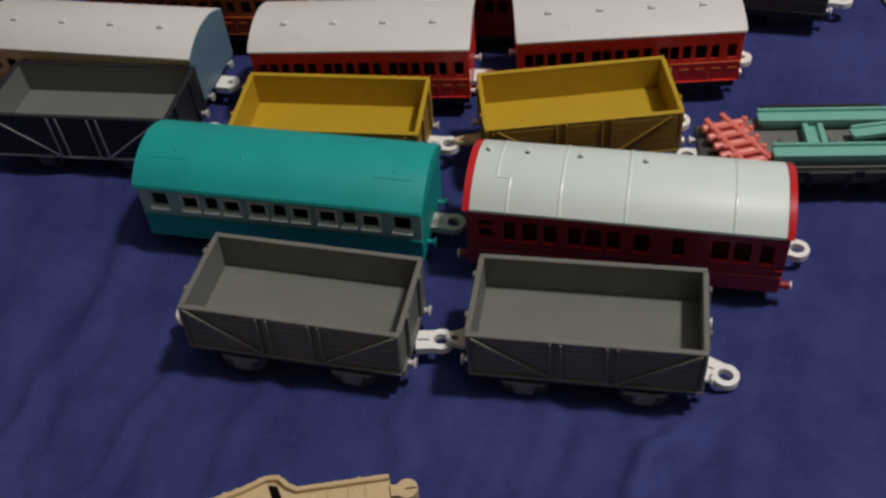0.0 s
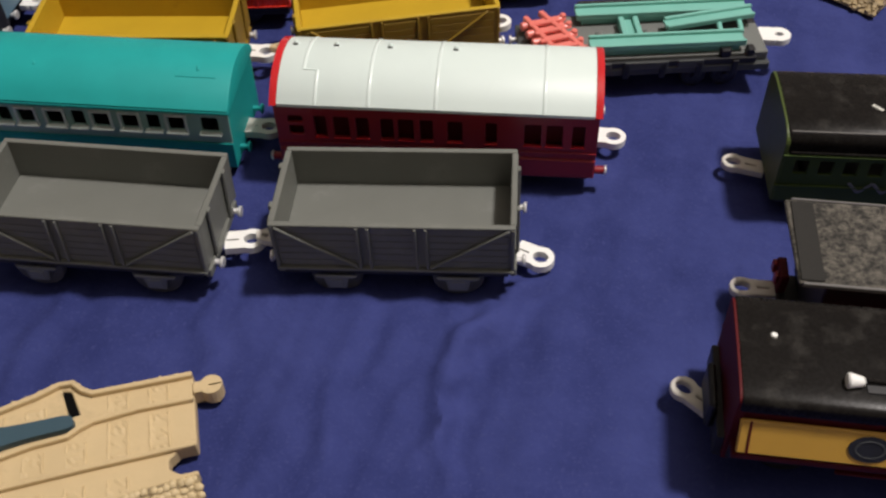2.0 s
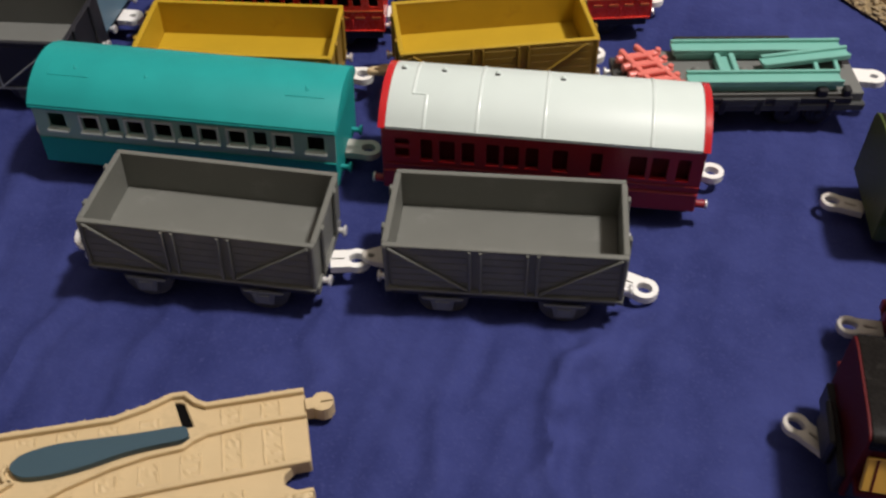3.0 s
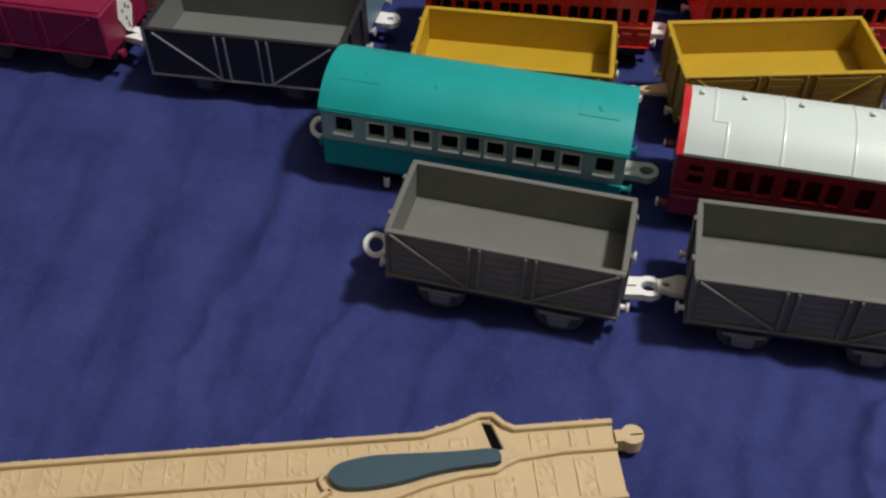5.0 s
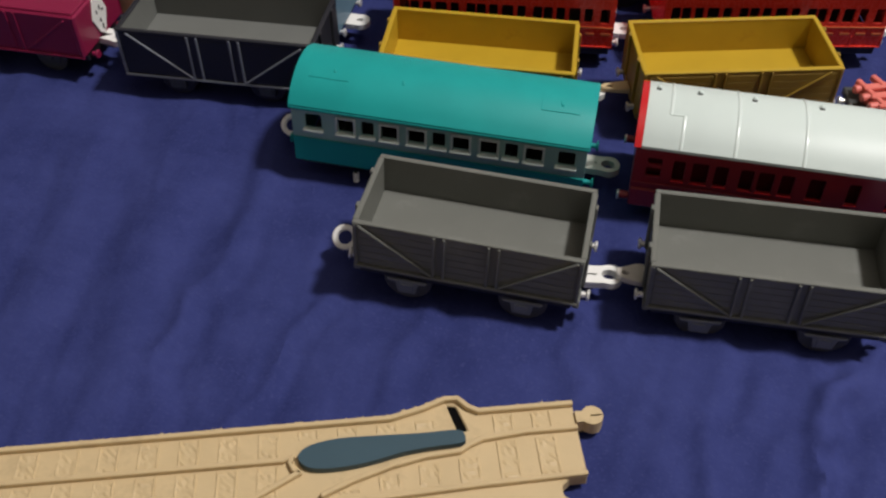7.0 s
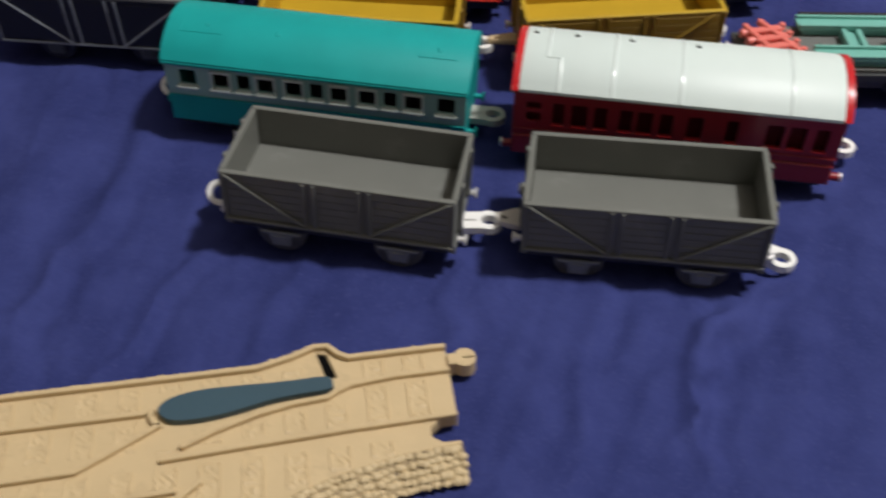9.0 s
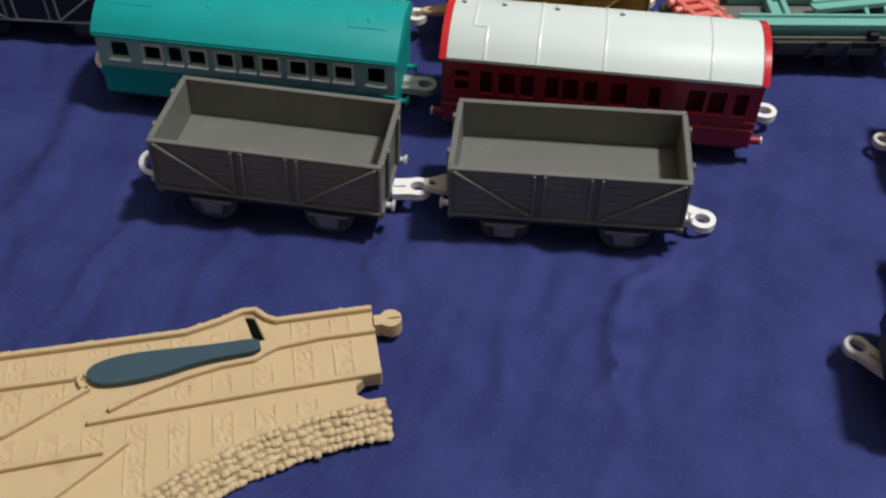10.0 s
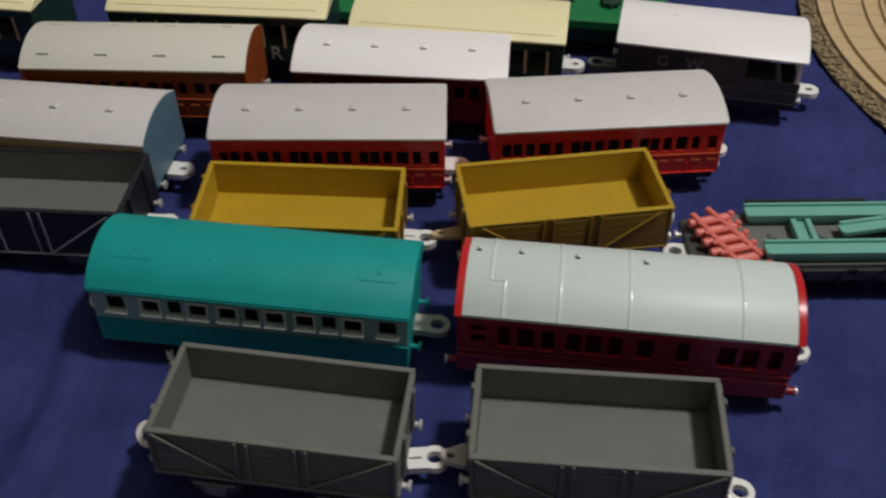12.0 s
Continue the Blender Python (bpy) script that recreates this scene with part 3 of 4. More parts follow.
def crimson_coach():
    c = thing("toy_coach", "crimson toy passenger coach with a glossy pale grey roof", "toy coach")
    L, W, low, eave, crown = 111.6, 37.0, 6.0, 34.2, 42.4
    h, w = L / 2, W / 2
    holes = [(-h + 4.6, -h + 9.8, 25.8, 28.8), (-h + 4.6, -h + 9.8, 20.4, 24.4)]
    for a, b in ((13.8, 18.0), (20.4, 26.0), (28.3, 32.9), (37.0, 41.6), (43.1, 48.5), (50.7, 55.3), (60.2, 65.4), (73.3, 77.3), (86.6, 92.4), (94.1, 99.7), (102.9, 107.2)):
        holes.append((-h + a, -h + b, 19.8, 29.0))
    for s in (1, -1):
        wall_panel(c, "side_wall", -h, h, 14.5, eave - 0.6, s * w, 1.3, holes, CRIMSON)
        y0, y1 = sorted((s * (w - 1.3), s * (w + 0.7)))
        part("lower_panel", box(-h, h, y0, y1, low, 14.4, 0.5), CRIMSON, c)
        y0, y1 = sorted((s * w, s * (w + 0.5)))
        part("waist_rail", box(-h, h, y0, y1, 16.8, 17.5, 0.2), CRIMSON, c)
        for hole in holes[2:]:
            ya, yb = sorted((s * (w - 0.8), s * (w + 0.35)))
            part("window_sill", box(hole[0] - 0.3, hole[1] + 0.3, ya, yb, hole[2] - 0.7, hole[2], 0.15), SCARLET, c)
    for e in (1, -1):
        end_panel(c, e * (h + 0.05), 1.4, W - 0.6, low, eave - 0.5, crown - 0.8, 0, CRIMSON)
        x0, x1 = sorted((e * (h + 0.9), e * (h - 1.6)))
        part("roof_end", prism([arc(W + 2.2, eave - 0.6, crown + 0.35, 0)], x0, x1, 0.4, ACROSS), SCARLET, c, "bright red arched roof end", smooth=True)
    roof = part("roof", roof_shell(L - 3.3, W + 1.4, eave, crown, 0, 1.2, 0.3), ROOF_GREY, c, smooth=True)
    def bead(x, part_of=(0.0, 1.0)):
        """A rounded bead over the roof at x."""
        a0, a1 = (-(W + 1.4) / 2 + (W + 1.4) * f for f in part_of)
        rings = []
        for i in range(25):
            y = a0 + (a1 - a0) * i / 24
            y = max(-(W + 1.38) / 2, min((W + 1.38) / 2, y))
            z, lean = roof_z(y, W + 1.4, eave, crown), math.asin(y / big)
            rings.append([(x + 0.62 * math.cos(a), y + 0.3 * math.sin(a) * math.sin(lean), z + 0.3 * math.sin(a) * math.cos(lean)) for a in [radians(-30 + 240 * k / 8) for k in range(9)]])
        part("roof_rib", loft(rings), ROOF_GLOSS, roof, "glossy raised roof rib", smooth=True)

    rise = crown - eave
    big = ((W + 1.4) ** 2 / 4 + rise * rise) / (2 * rise)
    for x in (33.4, 56.4, 92.9):
        bead(-h + x)
    bead(-h + 15.0, (0.0, 0.28))
    bead(-h + 10.2, (0.28, 1.0))
    y = -(W + 1.4) * 0.22
    part("roof_rib", box(-h + 10, -h + 15.2, y - 0.2, y + 0.2, roof_z(y, W + 1.4, eave, crown) - 0.4, roof_z(y, W + 1.4, eave, crown) + 0.25, 0.1), ROOF_GREY, roof)
    for x in (5, 19.5, 38.5, 61.5):
        part("roof_vent", drum(1.1, 1.5, "z", (-h + x, 5.5, crown - 0.2), 0.7, n=12, bevel=0.25), ROOF_GREY, roof, smooth=True)
        # dark box that paints the shade at the vent's front
        part("vent_shade", box(-h + x - 0.9, -h + x + 0.9, 3.9, 4.5, crown - 0.7, crown + 0.2, 0.15), SLATE, roof)
    # added liner; its dark red paints the interior shade behind the windows
    part("dark_liner", box(-h + 3, h - 3, -w + 3.4, w - 3.4, 7.3, 31.5, 0.5), MAROON, c, "dark red block for the shaded interior")
    part("underframe", box(-h + 2, h - 2, -w + 2, w - 2, 3.0, 7.2, 0.5), BLACK, c)
    for x in (-36, -28, 28, 36):
        part("wheel", drum(4.8, 26, "y", (x, 0, 4.8)), BLACK, c, smooth=True)
    for e in (1, -1):
        for s in (1, -1):
            part("buffer", drum(1.5, 3.6, "x", (e * (h + 1.8), s * 16.5, 8.2), n=12), CRIMSON, c, smooth=True)
            part("buffer_head", drum(1.8, 0.9, "x", (e * (h + 3.9), s * 16.5, 8.2), n=14), CHROME, c, smooth=True)
    eye_coupling(c, h, 5.6, 12.0, -6, y=4.4)
    return c


put(crimson_coach(), 47.6, 70.6, -1.7)


def short_coach(label, body, roof_material, trim, group="", L=94.0, W=38.0, eave=36.4, crown=41.0, low=10.5, vents="small", end=None, frame_material=BLACK, right="eye", hook=7.5, left=None, windows=None, pillars=None, flush=False):
    c = thing("toy_coach", label, "toy coach", group)
    h, w = L / 2, W / 2
    holes = []
    if windows is None:
        pitch = (L - 8) / 13
        for k in range(13):
            x = -h + 4 + k * pitch
            holes.append((x + pitch * 0.22, x + pitch * (0.86 if k % 3 else 0.72), 23.0, 29.0))
    else:
        holes = [(-h + a, -h + b, z0, z1) for a, b, z0, z1 in windows]
    for s in (1, -1):
        wall_panel(c, "side_wall", -h, h, low, eave - 0.3, s * w, 1.3, holes, body)
        y0, y1 = sorted((s * (w + 0.02), s * (w + 0.55)))
        if trim is not None:
            for z in (20.6, low + 0.6):
                part("trim_strip", box(-h, h, y0, y1, z - 0.35, z + 0.35, 0.15), trim if z > 20 else body, c)
            for k in range(14):
                x = -h + L * (k + 0.5) / 14
                part("trim_dash", box(x - 2.0, x + 2.0, y0, y1, 16.8, 18.0, 0.15), trim, c)
            for k in range(8):
                x = -h + L * k / 7
                part("door_strip", box(max(-h, x - 0.35), min(h, x + 0.35), y0, y1 - 0.1 if s > 0 else y1, low + 1.2, 16.4, 0.12), body, c)
        if pillars is not None:
            for hole in holes:
                part("pillar", box(hole[1] + 0.3, hole[1] + 1.5, y0, y1, hole[2] - 1, hole[3] + 1, 0.15), pillars, c, "pale window pillar")
    for e in (1, -1):
        end_panel(c, e * (h + (0.9 if flush else 0.03)), 1.4, W + (1.7 if flush else -0.5), low, eave - (0.0 if flush else 0.4), crown - (0.25 if flush else 0.8), 0, end or body, label="light blue end wall" if end is SKY else "")
    roof = part("roof", roof_shell(L + (1.4 if flush else 1.6), W + 2.0, eave, crown, 0, 0.9, 0.3 if flush else 1.5), roof_material, c, smooth=True)
    if vents == "small":
        for k in range(4):
            x = -h + L * (0.145 + 0.23 * k)
            zz = roof_z(5.0, W + 2.0, eave, crown)
            bm = drum(1.9, 0.9, "z", (x, -4.4, zz + 0.2), 1.4, n=14, bevel=0.25)
            part("roof_vent", bm, roof_material, roof, smooth=True)
            # solid grey box as the shaded hollow under the vent
            part("vent_shade", box(x - 1.7, x + 1.5, -6.3, -5.4, zz - 0.6, zz + 0.4, 0.3), PRINT_SHADE, roof)
    elif vents == "slots":
        for y in (-13.6, 8.0):
            zz = roof_z(y, W + 2, eave, crown)
            for k in range(4):
                x = -h + L * (0.093 + 0.264 * k)
                part("roof_vent", box(x - 3.0, x + 3.0, y - 0.6, y + 0.7, zz - 0.8, zz + 0.5, 0.3), roof_material, roof)
                # grey strip puts the slot's shade into colour
                part("vent_shade", box(x - 2.8, x + 2.8, y - 0.85, y - 0.55, zz - 0.5, zz + 0.3, 0.1), PRINT_SHADE, roof)
    elif vents == "seam":
        part("roof_seam", box(-h + 4, h - 4, -w + 2.6, -w + 3.0, roof_z(w - 2.8, W + 2, eave, crown) - 0.4, roof_z(w - 2.8, W + 2, eave, crown) + 0.15, 0.1), TAN, roof)
    part("underframe", box(-h + 1, h - 1, -w + 1.5, w - 1.5, 6.0, low - 0.05, 0.4), frame_material, c)
    wheels(c, (-h * 0.6, h * 0.6), w - 4, 6.4, BLACK, frame_material, guard=False)
    buffers(c, h, 9.5, 12.5, CHROME)
    if right == "eye":
        eye_coupling(c, h, hook, 10.5, 0, plate=True)
    if left == "eye":
        eye_coupling(c, -h, 11.5, 12.0, 0, DULL_WHITE, -1)
    return c


RED_WINDOWS = [(95 - b - 28.6 * k, 95 - a - 28.6 * k, 22.6, 29.4) for k in range(4) for a, b in ((2.4, 6.2), (9.6, 13.0), (14.8, 19.6), (21.4, 25.0), (26.6, 30.4)) if b + 28.6 * k < 93]
red = short_coach("bright red toy coach with an off-white roof and orange trim", RED, ROOF_WHITE, GOLD, "red coaches", L=95.0, windows=RED_WINDOWS)
put(red, -70.9, 161.5, 5.2)
copy_thing(red, pose(0.0421, 0.1794, 0, 0, 0, 9.5))
put(short_coach("light blue and tan toy coach with an off-white roof", TAN, ROOF_WHITE, TAN, end=SKY, L=104, flush=True, eave=35.2, crown=41.2), -194.0, 153.2, -1.3)
put(short_coach("maroon toy coach with a white roof", MAROON, ROOF_BRIGHT, None, L=94.8, W=39.5, eave=34.4, crown=39.8, right=None), -47.2, 213.7, 0.6)
put(short_coach("orange-brown toy coach with a grey-beige roof and slotted vents", ORANGE, ROOF_BEIGE, GOLD, L=99.5, W=38.0, eave=36.0, crown=43.0, vents="slots", flush=True), -165.4, 204.6, 3.4)
OLD = [(5 + 10.3 * k, 12.3 + 10.3 * k, 20.0, 30.5) for k in range(9)]
old = short_coach("bottle green toy coach with a cream yellow roof", BOTTLE, CREAM, None, "cream-roofed coaches", L=106, vents="seam", windows=OLD, pillars=TAN)
put(old, -140.9, 254.9, 0.8)
middle = old
copy_thing(old, pose(-0.282, 0.254, 0, 0, 0, -4))
OLD_SHORT = [(4.0 + 10.1 * k, 11.2 + 10.1 * k, 20.0, 30.5) for k in range(9)]
put(short_coach("bottle green toy coach with a cream yellow roof", BOTTLE, CREAM, None, "cream-roofed coaches", L=100, vents="seam", windows=OLD_SHORT, pillars=TAN, hook=13.0), -23.6, 245.0, -3.0)


def lettering(text, size, parent, m, material):
    """Flat letters as a thin mesh."""
    curve = bpy.data.curves.new("letters", "FONT")
    curve.body, curve.size, curve.extrude, curve.align_x, curve.align_y = text, size * MM, 0.15 * MM, "CENTER", "CENTER"
    tmp = new("letters", curve)
    me = bpy.data.meshes.new_from_object(tmp.evaluated_get(bpy.context.evaluated_depsgraph_get()))
    bpy.data.objects.remove(tmp)
    me.materials.clear()
    me.materials.append(material)
    ob = new("letter", me)
    ob.parent, ob.matrix_basis = parent, m
    return ob


def brake_van():
    v = thing("toy_brake_van", "dark grey toy brake van with a white roof and open veranda", "toy wagon")
    L, W, low, eave, crown = 82.0, 39.0, 11.0, 35.0, 40.0
    h, w = L / 2, W / 2
    for s in (1, -1):
        wall_panel(v, "side_wall", -h, h - 24, low, eave - 0.3, s * w, 1.3, [], SLATE)
        wall_panel(v, "veranda_side", h - 23.98, h, low, 22.5, s * w, 1.3, [], SLATE)
        y0, y1 = sorted((s * (w + 0.02), s * (w + 0.6)))
        for z in (12.0, 17.8, 23.0):
            part("trim_strip", box(-h, h, y0, y1, z - 0.35, z + 0.35, 0.15), SLATE, v)
        for k in range(8):
            x = -h + 1 + (L - 2) * k / 7
            part("plank_strip", box(x - 0.4, x + 0.4, y0, y1, 12.4, 22.6, 0.12), SLATE, v)
        y0, y1 = sorted((s * (w - 2.2), s * w))
        part("veranda_post", box(h - 2.2, h - 0.2, y0, y1, 22.5, eave - 0.5, 0.3), WHITE if s < 0 else SLATE, v)
    part("cabin_end", box(h - 25, h - 24, -w + 1.4, w - 1.4, low, eave - 0.2, 0.2), SLATE, v)
    part("end_wall", box(-h - 0.6, -h + 0.8, -w, w, low, eave - 0.2, 0.3), SLATE, v)
    part("end_wall", box(h - 0.8, h + 0.6, -w, w, low, 22.5, 0.3), SLATE, v)
    roof = part("roof", roof_shell(L + 3.4, W + 2.4, eave, crown, 0, 0.9, 1.2), ROOF_BRIGHT, v, smooth=True)
    part("roof_vent", drum(0.9, 1.2, "z", (-18, 0, crown + 0.3), 0.6, n=10, bevel=0.2), ROOF_BRIGHT, roof, smooth=True)
    part("underframe", box(-h, h, -w + 1.5, w - 1.5, 7.0, low - 0.05, 0.4), BLACK, v)
    wheels(v, (-22, 22), w - 4, 6.6, BLACK, BLACK)
    buffers(v, h + 0.6, 9.8, 12.5, CHROME)
    eye_coupling(v, h + 0.4, 8.0, 12.5, 0, plate=True)
    eye_coupling(v, -h - 0.4, 9.5, 14.5, 0, DARK_GREY, -1)
    lettering("G", 7.5, v, pose(-0.0205, -0.0203, 0.0275, 90, 0, 0), PRINT_SHADE)
    lettering("W", 7.5, v, pose(-0.0065, -0.0203, 0.0275, 90, 0, 0), PRINT_SHADE)
    return v


put(brake_van(), 94.1, 244, -7.5)
lettering("R", 10, middle, pose(0.0275, -0.0191, 0.0155, 90, 0, 0), DULL_WHITE)


def girder_wagon():
    v = thing("toy_flat_wagon", "dark grey toy flat wagon carrying aqua girders and a coral frame", "toy wagon")
    L, W = 92.0, 33.0
    h, w = L / 2, W / 2
    part("deck", box(-h, h + 3.6, -w, w, 9.5, 13.0, 0.5), SLATE, v)
    for s in (1, -1):
        y0, y1 = sorted((s * (w - 1.5), s * w))
        part("side_rail", box(-h + 18, h - 2, y0, y1, 13.0, 16.0, 0.4), BLACK, v)
        for k in range(5):
            x = -h + 26 + k * 14
            ya, yb = sorted((s * w, s * (w + 0.9)))
            part("stake", box(x - 1.2, x + 1.2, ya, yb, 8.6, 15.2, 0.3), BLACK, v)
    for y, x0, x1 in ((-10.4, -h + 26, h - 6.5), (10.9, -h + 23.5, h - 0.5)):
        b = box(x0, x1, y - 4.0, y + 4.0, 19.6, 21.0, 0.25)
        for yy in (y - 3.4, y + 3.4):
            box(x0, x1, yy - 0.6, yy + 0.6, 20.8, 22.4, 0.25, b)
        part("girder", b, AQUA, v)
        part("girder_web", box(x0 + 2, x1 - 2, y - 2.8, y + 2.8, 17.02, 19.6, 0.2), AQUA, v)
    part("cross_plate", box(-h + 39.6, -h + 47.4, -7.1, 6.5, 17.6, 19.8, 0.2), AQUA, v)
    for x in (-h + 39.6, -h + 45.2):
        part("cross_beam", box(x, x + 2.2, -7.1, 6.5, 19.82, 21.4, 0.3), AQUA, v)
    for x0, y0, x1, y1 in ((-h + 57.2, 2.6, h + 0.4, 7.8), (-h + 57.2, -2.9, h + 0.4, 2.3)):
        part("jib", bar((x0, y0, 21.4), (x1, y1, 22.2), 1.5, 2.4, r=0.3), AQUA, v)
    part("jib_plate", bar((-h + 57.0, -0.15, 20.9), (h + 0.4, 5.05, 21.6), 5.2, 1.2, r=0.2), AQUA, v)
    for x in (h - 14.5, h - 6.5):
        part("jib_link", bar((x, -6.6, 20.6), (x + 0.8, 1.0, 20.6), 1.8, 1.8, r=0.3), AQUA, v)
    for x0, x1, y0, y1, z in ((h - 16, h - 12, -w + 0.3, -w + 4, 19.4), (h - 6, h - 3, -w + 0.3, -w + 4, 19.4), (h - 0.5, h + 3.2, -9, 9, 15.6), (h - 1.5, h + 2.5, 4, 13, 17.4)):
        part("deck_block", box(x0, x1, y0, y1, 12.9, z, 0.5), BLACK, v)
    for x0, x1 in ((-h + 22, -h + 34), (-h + 39, -h + 56), (-h + 59.5, -h + 69.5)):
        part("side_plate", box(x0, x1, -w - 0.9, -w + 0.1, 12.6, 16.4, 0.4), SLATE, v)
    for x in (-h + 32, -h + 51):
        part("pulley", drum(2.2, 3, "y", (x, 0.5, 16.0), n=14), DARK_GREY, v, smooth=True)
    cr = thing("coral_frame", "coral red plastic lattice frame lying on the flat wagon", "toy part")
    for x0, y0, x1, y1 in ((-10.5, 13.5, 4.5, -13.5), (-4.5, 17.5, 13.5, -8.5)):
        part("long_bar", bar((x0, y0, 17.8), (x1, y1, 17.8), 2.3, 2.6, r=0.4), CORAL, cr)
    for k in range(6):
        p, q = Vector((-12 + 2.2 * k, 9.0 - 5.4 * k, 16.6)), Vector((5.5 + 2.2 * k, 15.5 - 5.4 * k, 16.6))
        rod = bmesh.new()
        bmesh.ops.create_cone(rod, cap_ends=True, segments=14, radius1=1.8, radius2=1.8, depth=(q - p).length)
        soften(rod, 0.35, 1, 40)
        rod.transform(Matrix.Translation((p + q) / 2) @ (q - p).to_track_quat("Z", "Y").to_matrix().to_4x4())
        part("cross_rod", rod, CORAL, cr, smooth=True)
        part("peg", drum(1.3, 4.4, "z", (q.x - 0.9, q.y - 0.3, 16.9), n=10, bevel=0.35), CORAL, cr, smooth=True)
        if k < 5:
            part("rung", bar((p.x + 3.2, p.y - 1.6, 18.4), (q.x - 2.2, q.y - 3.6, 18.4), 2.0, 1.6, r=0.3), CORAL, cr)
    part("base_plate", prism([[(-9.5, 9.5), (5.0, 14.0), (13.0, -8.5), (0.5, -13.0)]], 13.05, 16.7, 0.4), CORAL, cr)
    for x0, y0, x1, y1 in ((-6.5, 9.5, 5.0, -11.0), (-1.5, 12.0, 10.5, -8.5)):
        part("foot_bar", bar((x0, y0, 15.4), (x1, y1, 15.4), 2.2, 1.6, r=0.3), CORAL, cr)
    part("running_board", box(-h + 25, h - 20, w - 0.6, w + 0.8, 13.0, 22.2, 0.3), BLACK, v)
    part("deck_plate", box(-h + 19, h + 2.6, -w + 1.8, w - 1.8, 13.02, 17.0, 0.4), DARK_GREY, v, "dull grey raised deck")
    wheels(v, (-30, -18, 22, 34), w - 4, 5.2, BLACK, SLATE, guard=False)
    part("tow_block", box(h + 3.6, h + 5.0, -5, 5, 9, 13, 0.4), SLATE, v)
    buffers(v, h, 10.5, 9.5, CHROME, ends=(-1,))
    eye_coupling(v, h + 3.2, 13.6, 12.4, -8, plate=True)
    eye_coupling(v, -h, 9.5, 9.0, 0, WHITE, -1)
    return v, cr


wagon, coral = girder_wagon()
put(wagon, 121.0, 121.8, 6.2)
put(coral, 88.0, 117.0, 0.0)


def plum_van():
    v = thing("toy_van", "plum coloured toy goods van with a white end plate", "toy wagon")
    L, W, low, top = 78.0, 36.0, 12.0, 32.0
    h, w = L / 2, W / 2
    part("body", box(-h, h, -w, w, low, top, 0.7), PLUM, v)
    part("lid", box(-h + 1.2, h - 1.2, -w + 1.2, w - 1.2, top + 0.02, top + 1.0, 0.4), PLUM, v)
    for s in (1, -1):
        y = s * (w + 0.35)
        for x in (-11, -7, 7, 11):
            part("post", box(x - 0.6, x + 0.6, min(s * w, y + s * 0.3), max(s * w, y + s * 0.3), low + 0.5, top - 0.6, 0.2), PLUM, v)
        for e in (1, -1):
            part("brace", bar((e * (h - 5), y, top - 2), (e * 13, y, low + 1.6), 0.8, 0.9), PLUM, v)
            part("corner_post", box(min(e * (h - 2), e * h), max(e * (h - 2), e * h), min(s * w, y + s * 0.4), max(s * w, y + s * 0.4), low, top, 0.3), PLUM, v)
        part("sill_rail", box(-h, h, min(s * w, s * (w + 1)), max(s * w, s * (w + 1)), low - 0.4, low + 0.8, 0.3), PLUM, v)
    part("end_plate", prism([[(-6.2, 23), (-3.0, 31), (3.0, 31), (6.2, 23), (2.6, 15.5), (0, 13.5), (-2.6, 15.5)]], h + 0.05, h + 0.8, 0.2, ACROSS), WHITE, v, "pale plate on the van's end")
    for y, z, tall in ((-2.2, 25, 1.6), (0.6, 26, 2.2), (2.6, 24, 1.4), (-0.6, 20.5, 1.8), (0.2, 17.0, 2.6)):
        part("print_bar", box(h + 0.82, h + 0.95, y - 0.5, y + 0.5, z - tall / 2, z + tall / 2, 0.02), EMBLEM, v)
    part("underframe", box(-h + 1, h - 1, -w + 4, w - 4, 7.6, low - 0.1, 0.4), BLACK, v)
    wheels(v, (-19, 19), w - 4.2, 7.4, SLATE, BLACK, guard=False)
    buffers(v, h, 10.6, 12, PLUM)
    eye_coupling(v, h, 12.0, 13.0, -8)
    return v


put(plum_van(), -282.0, 115.0, -1.0)

# ---- engines beside the trucks ----


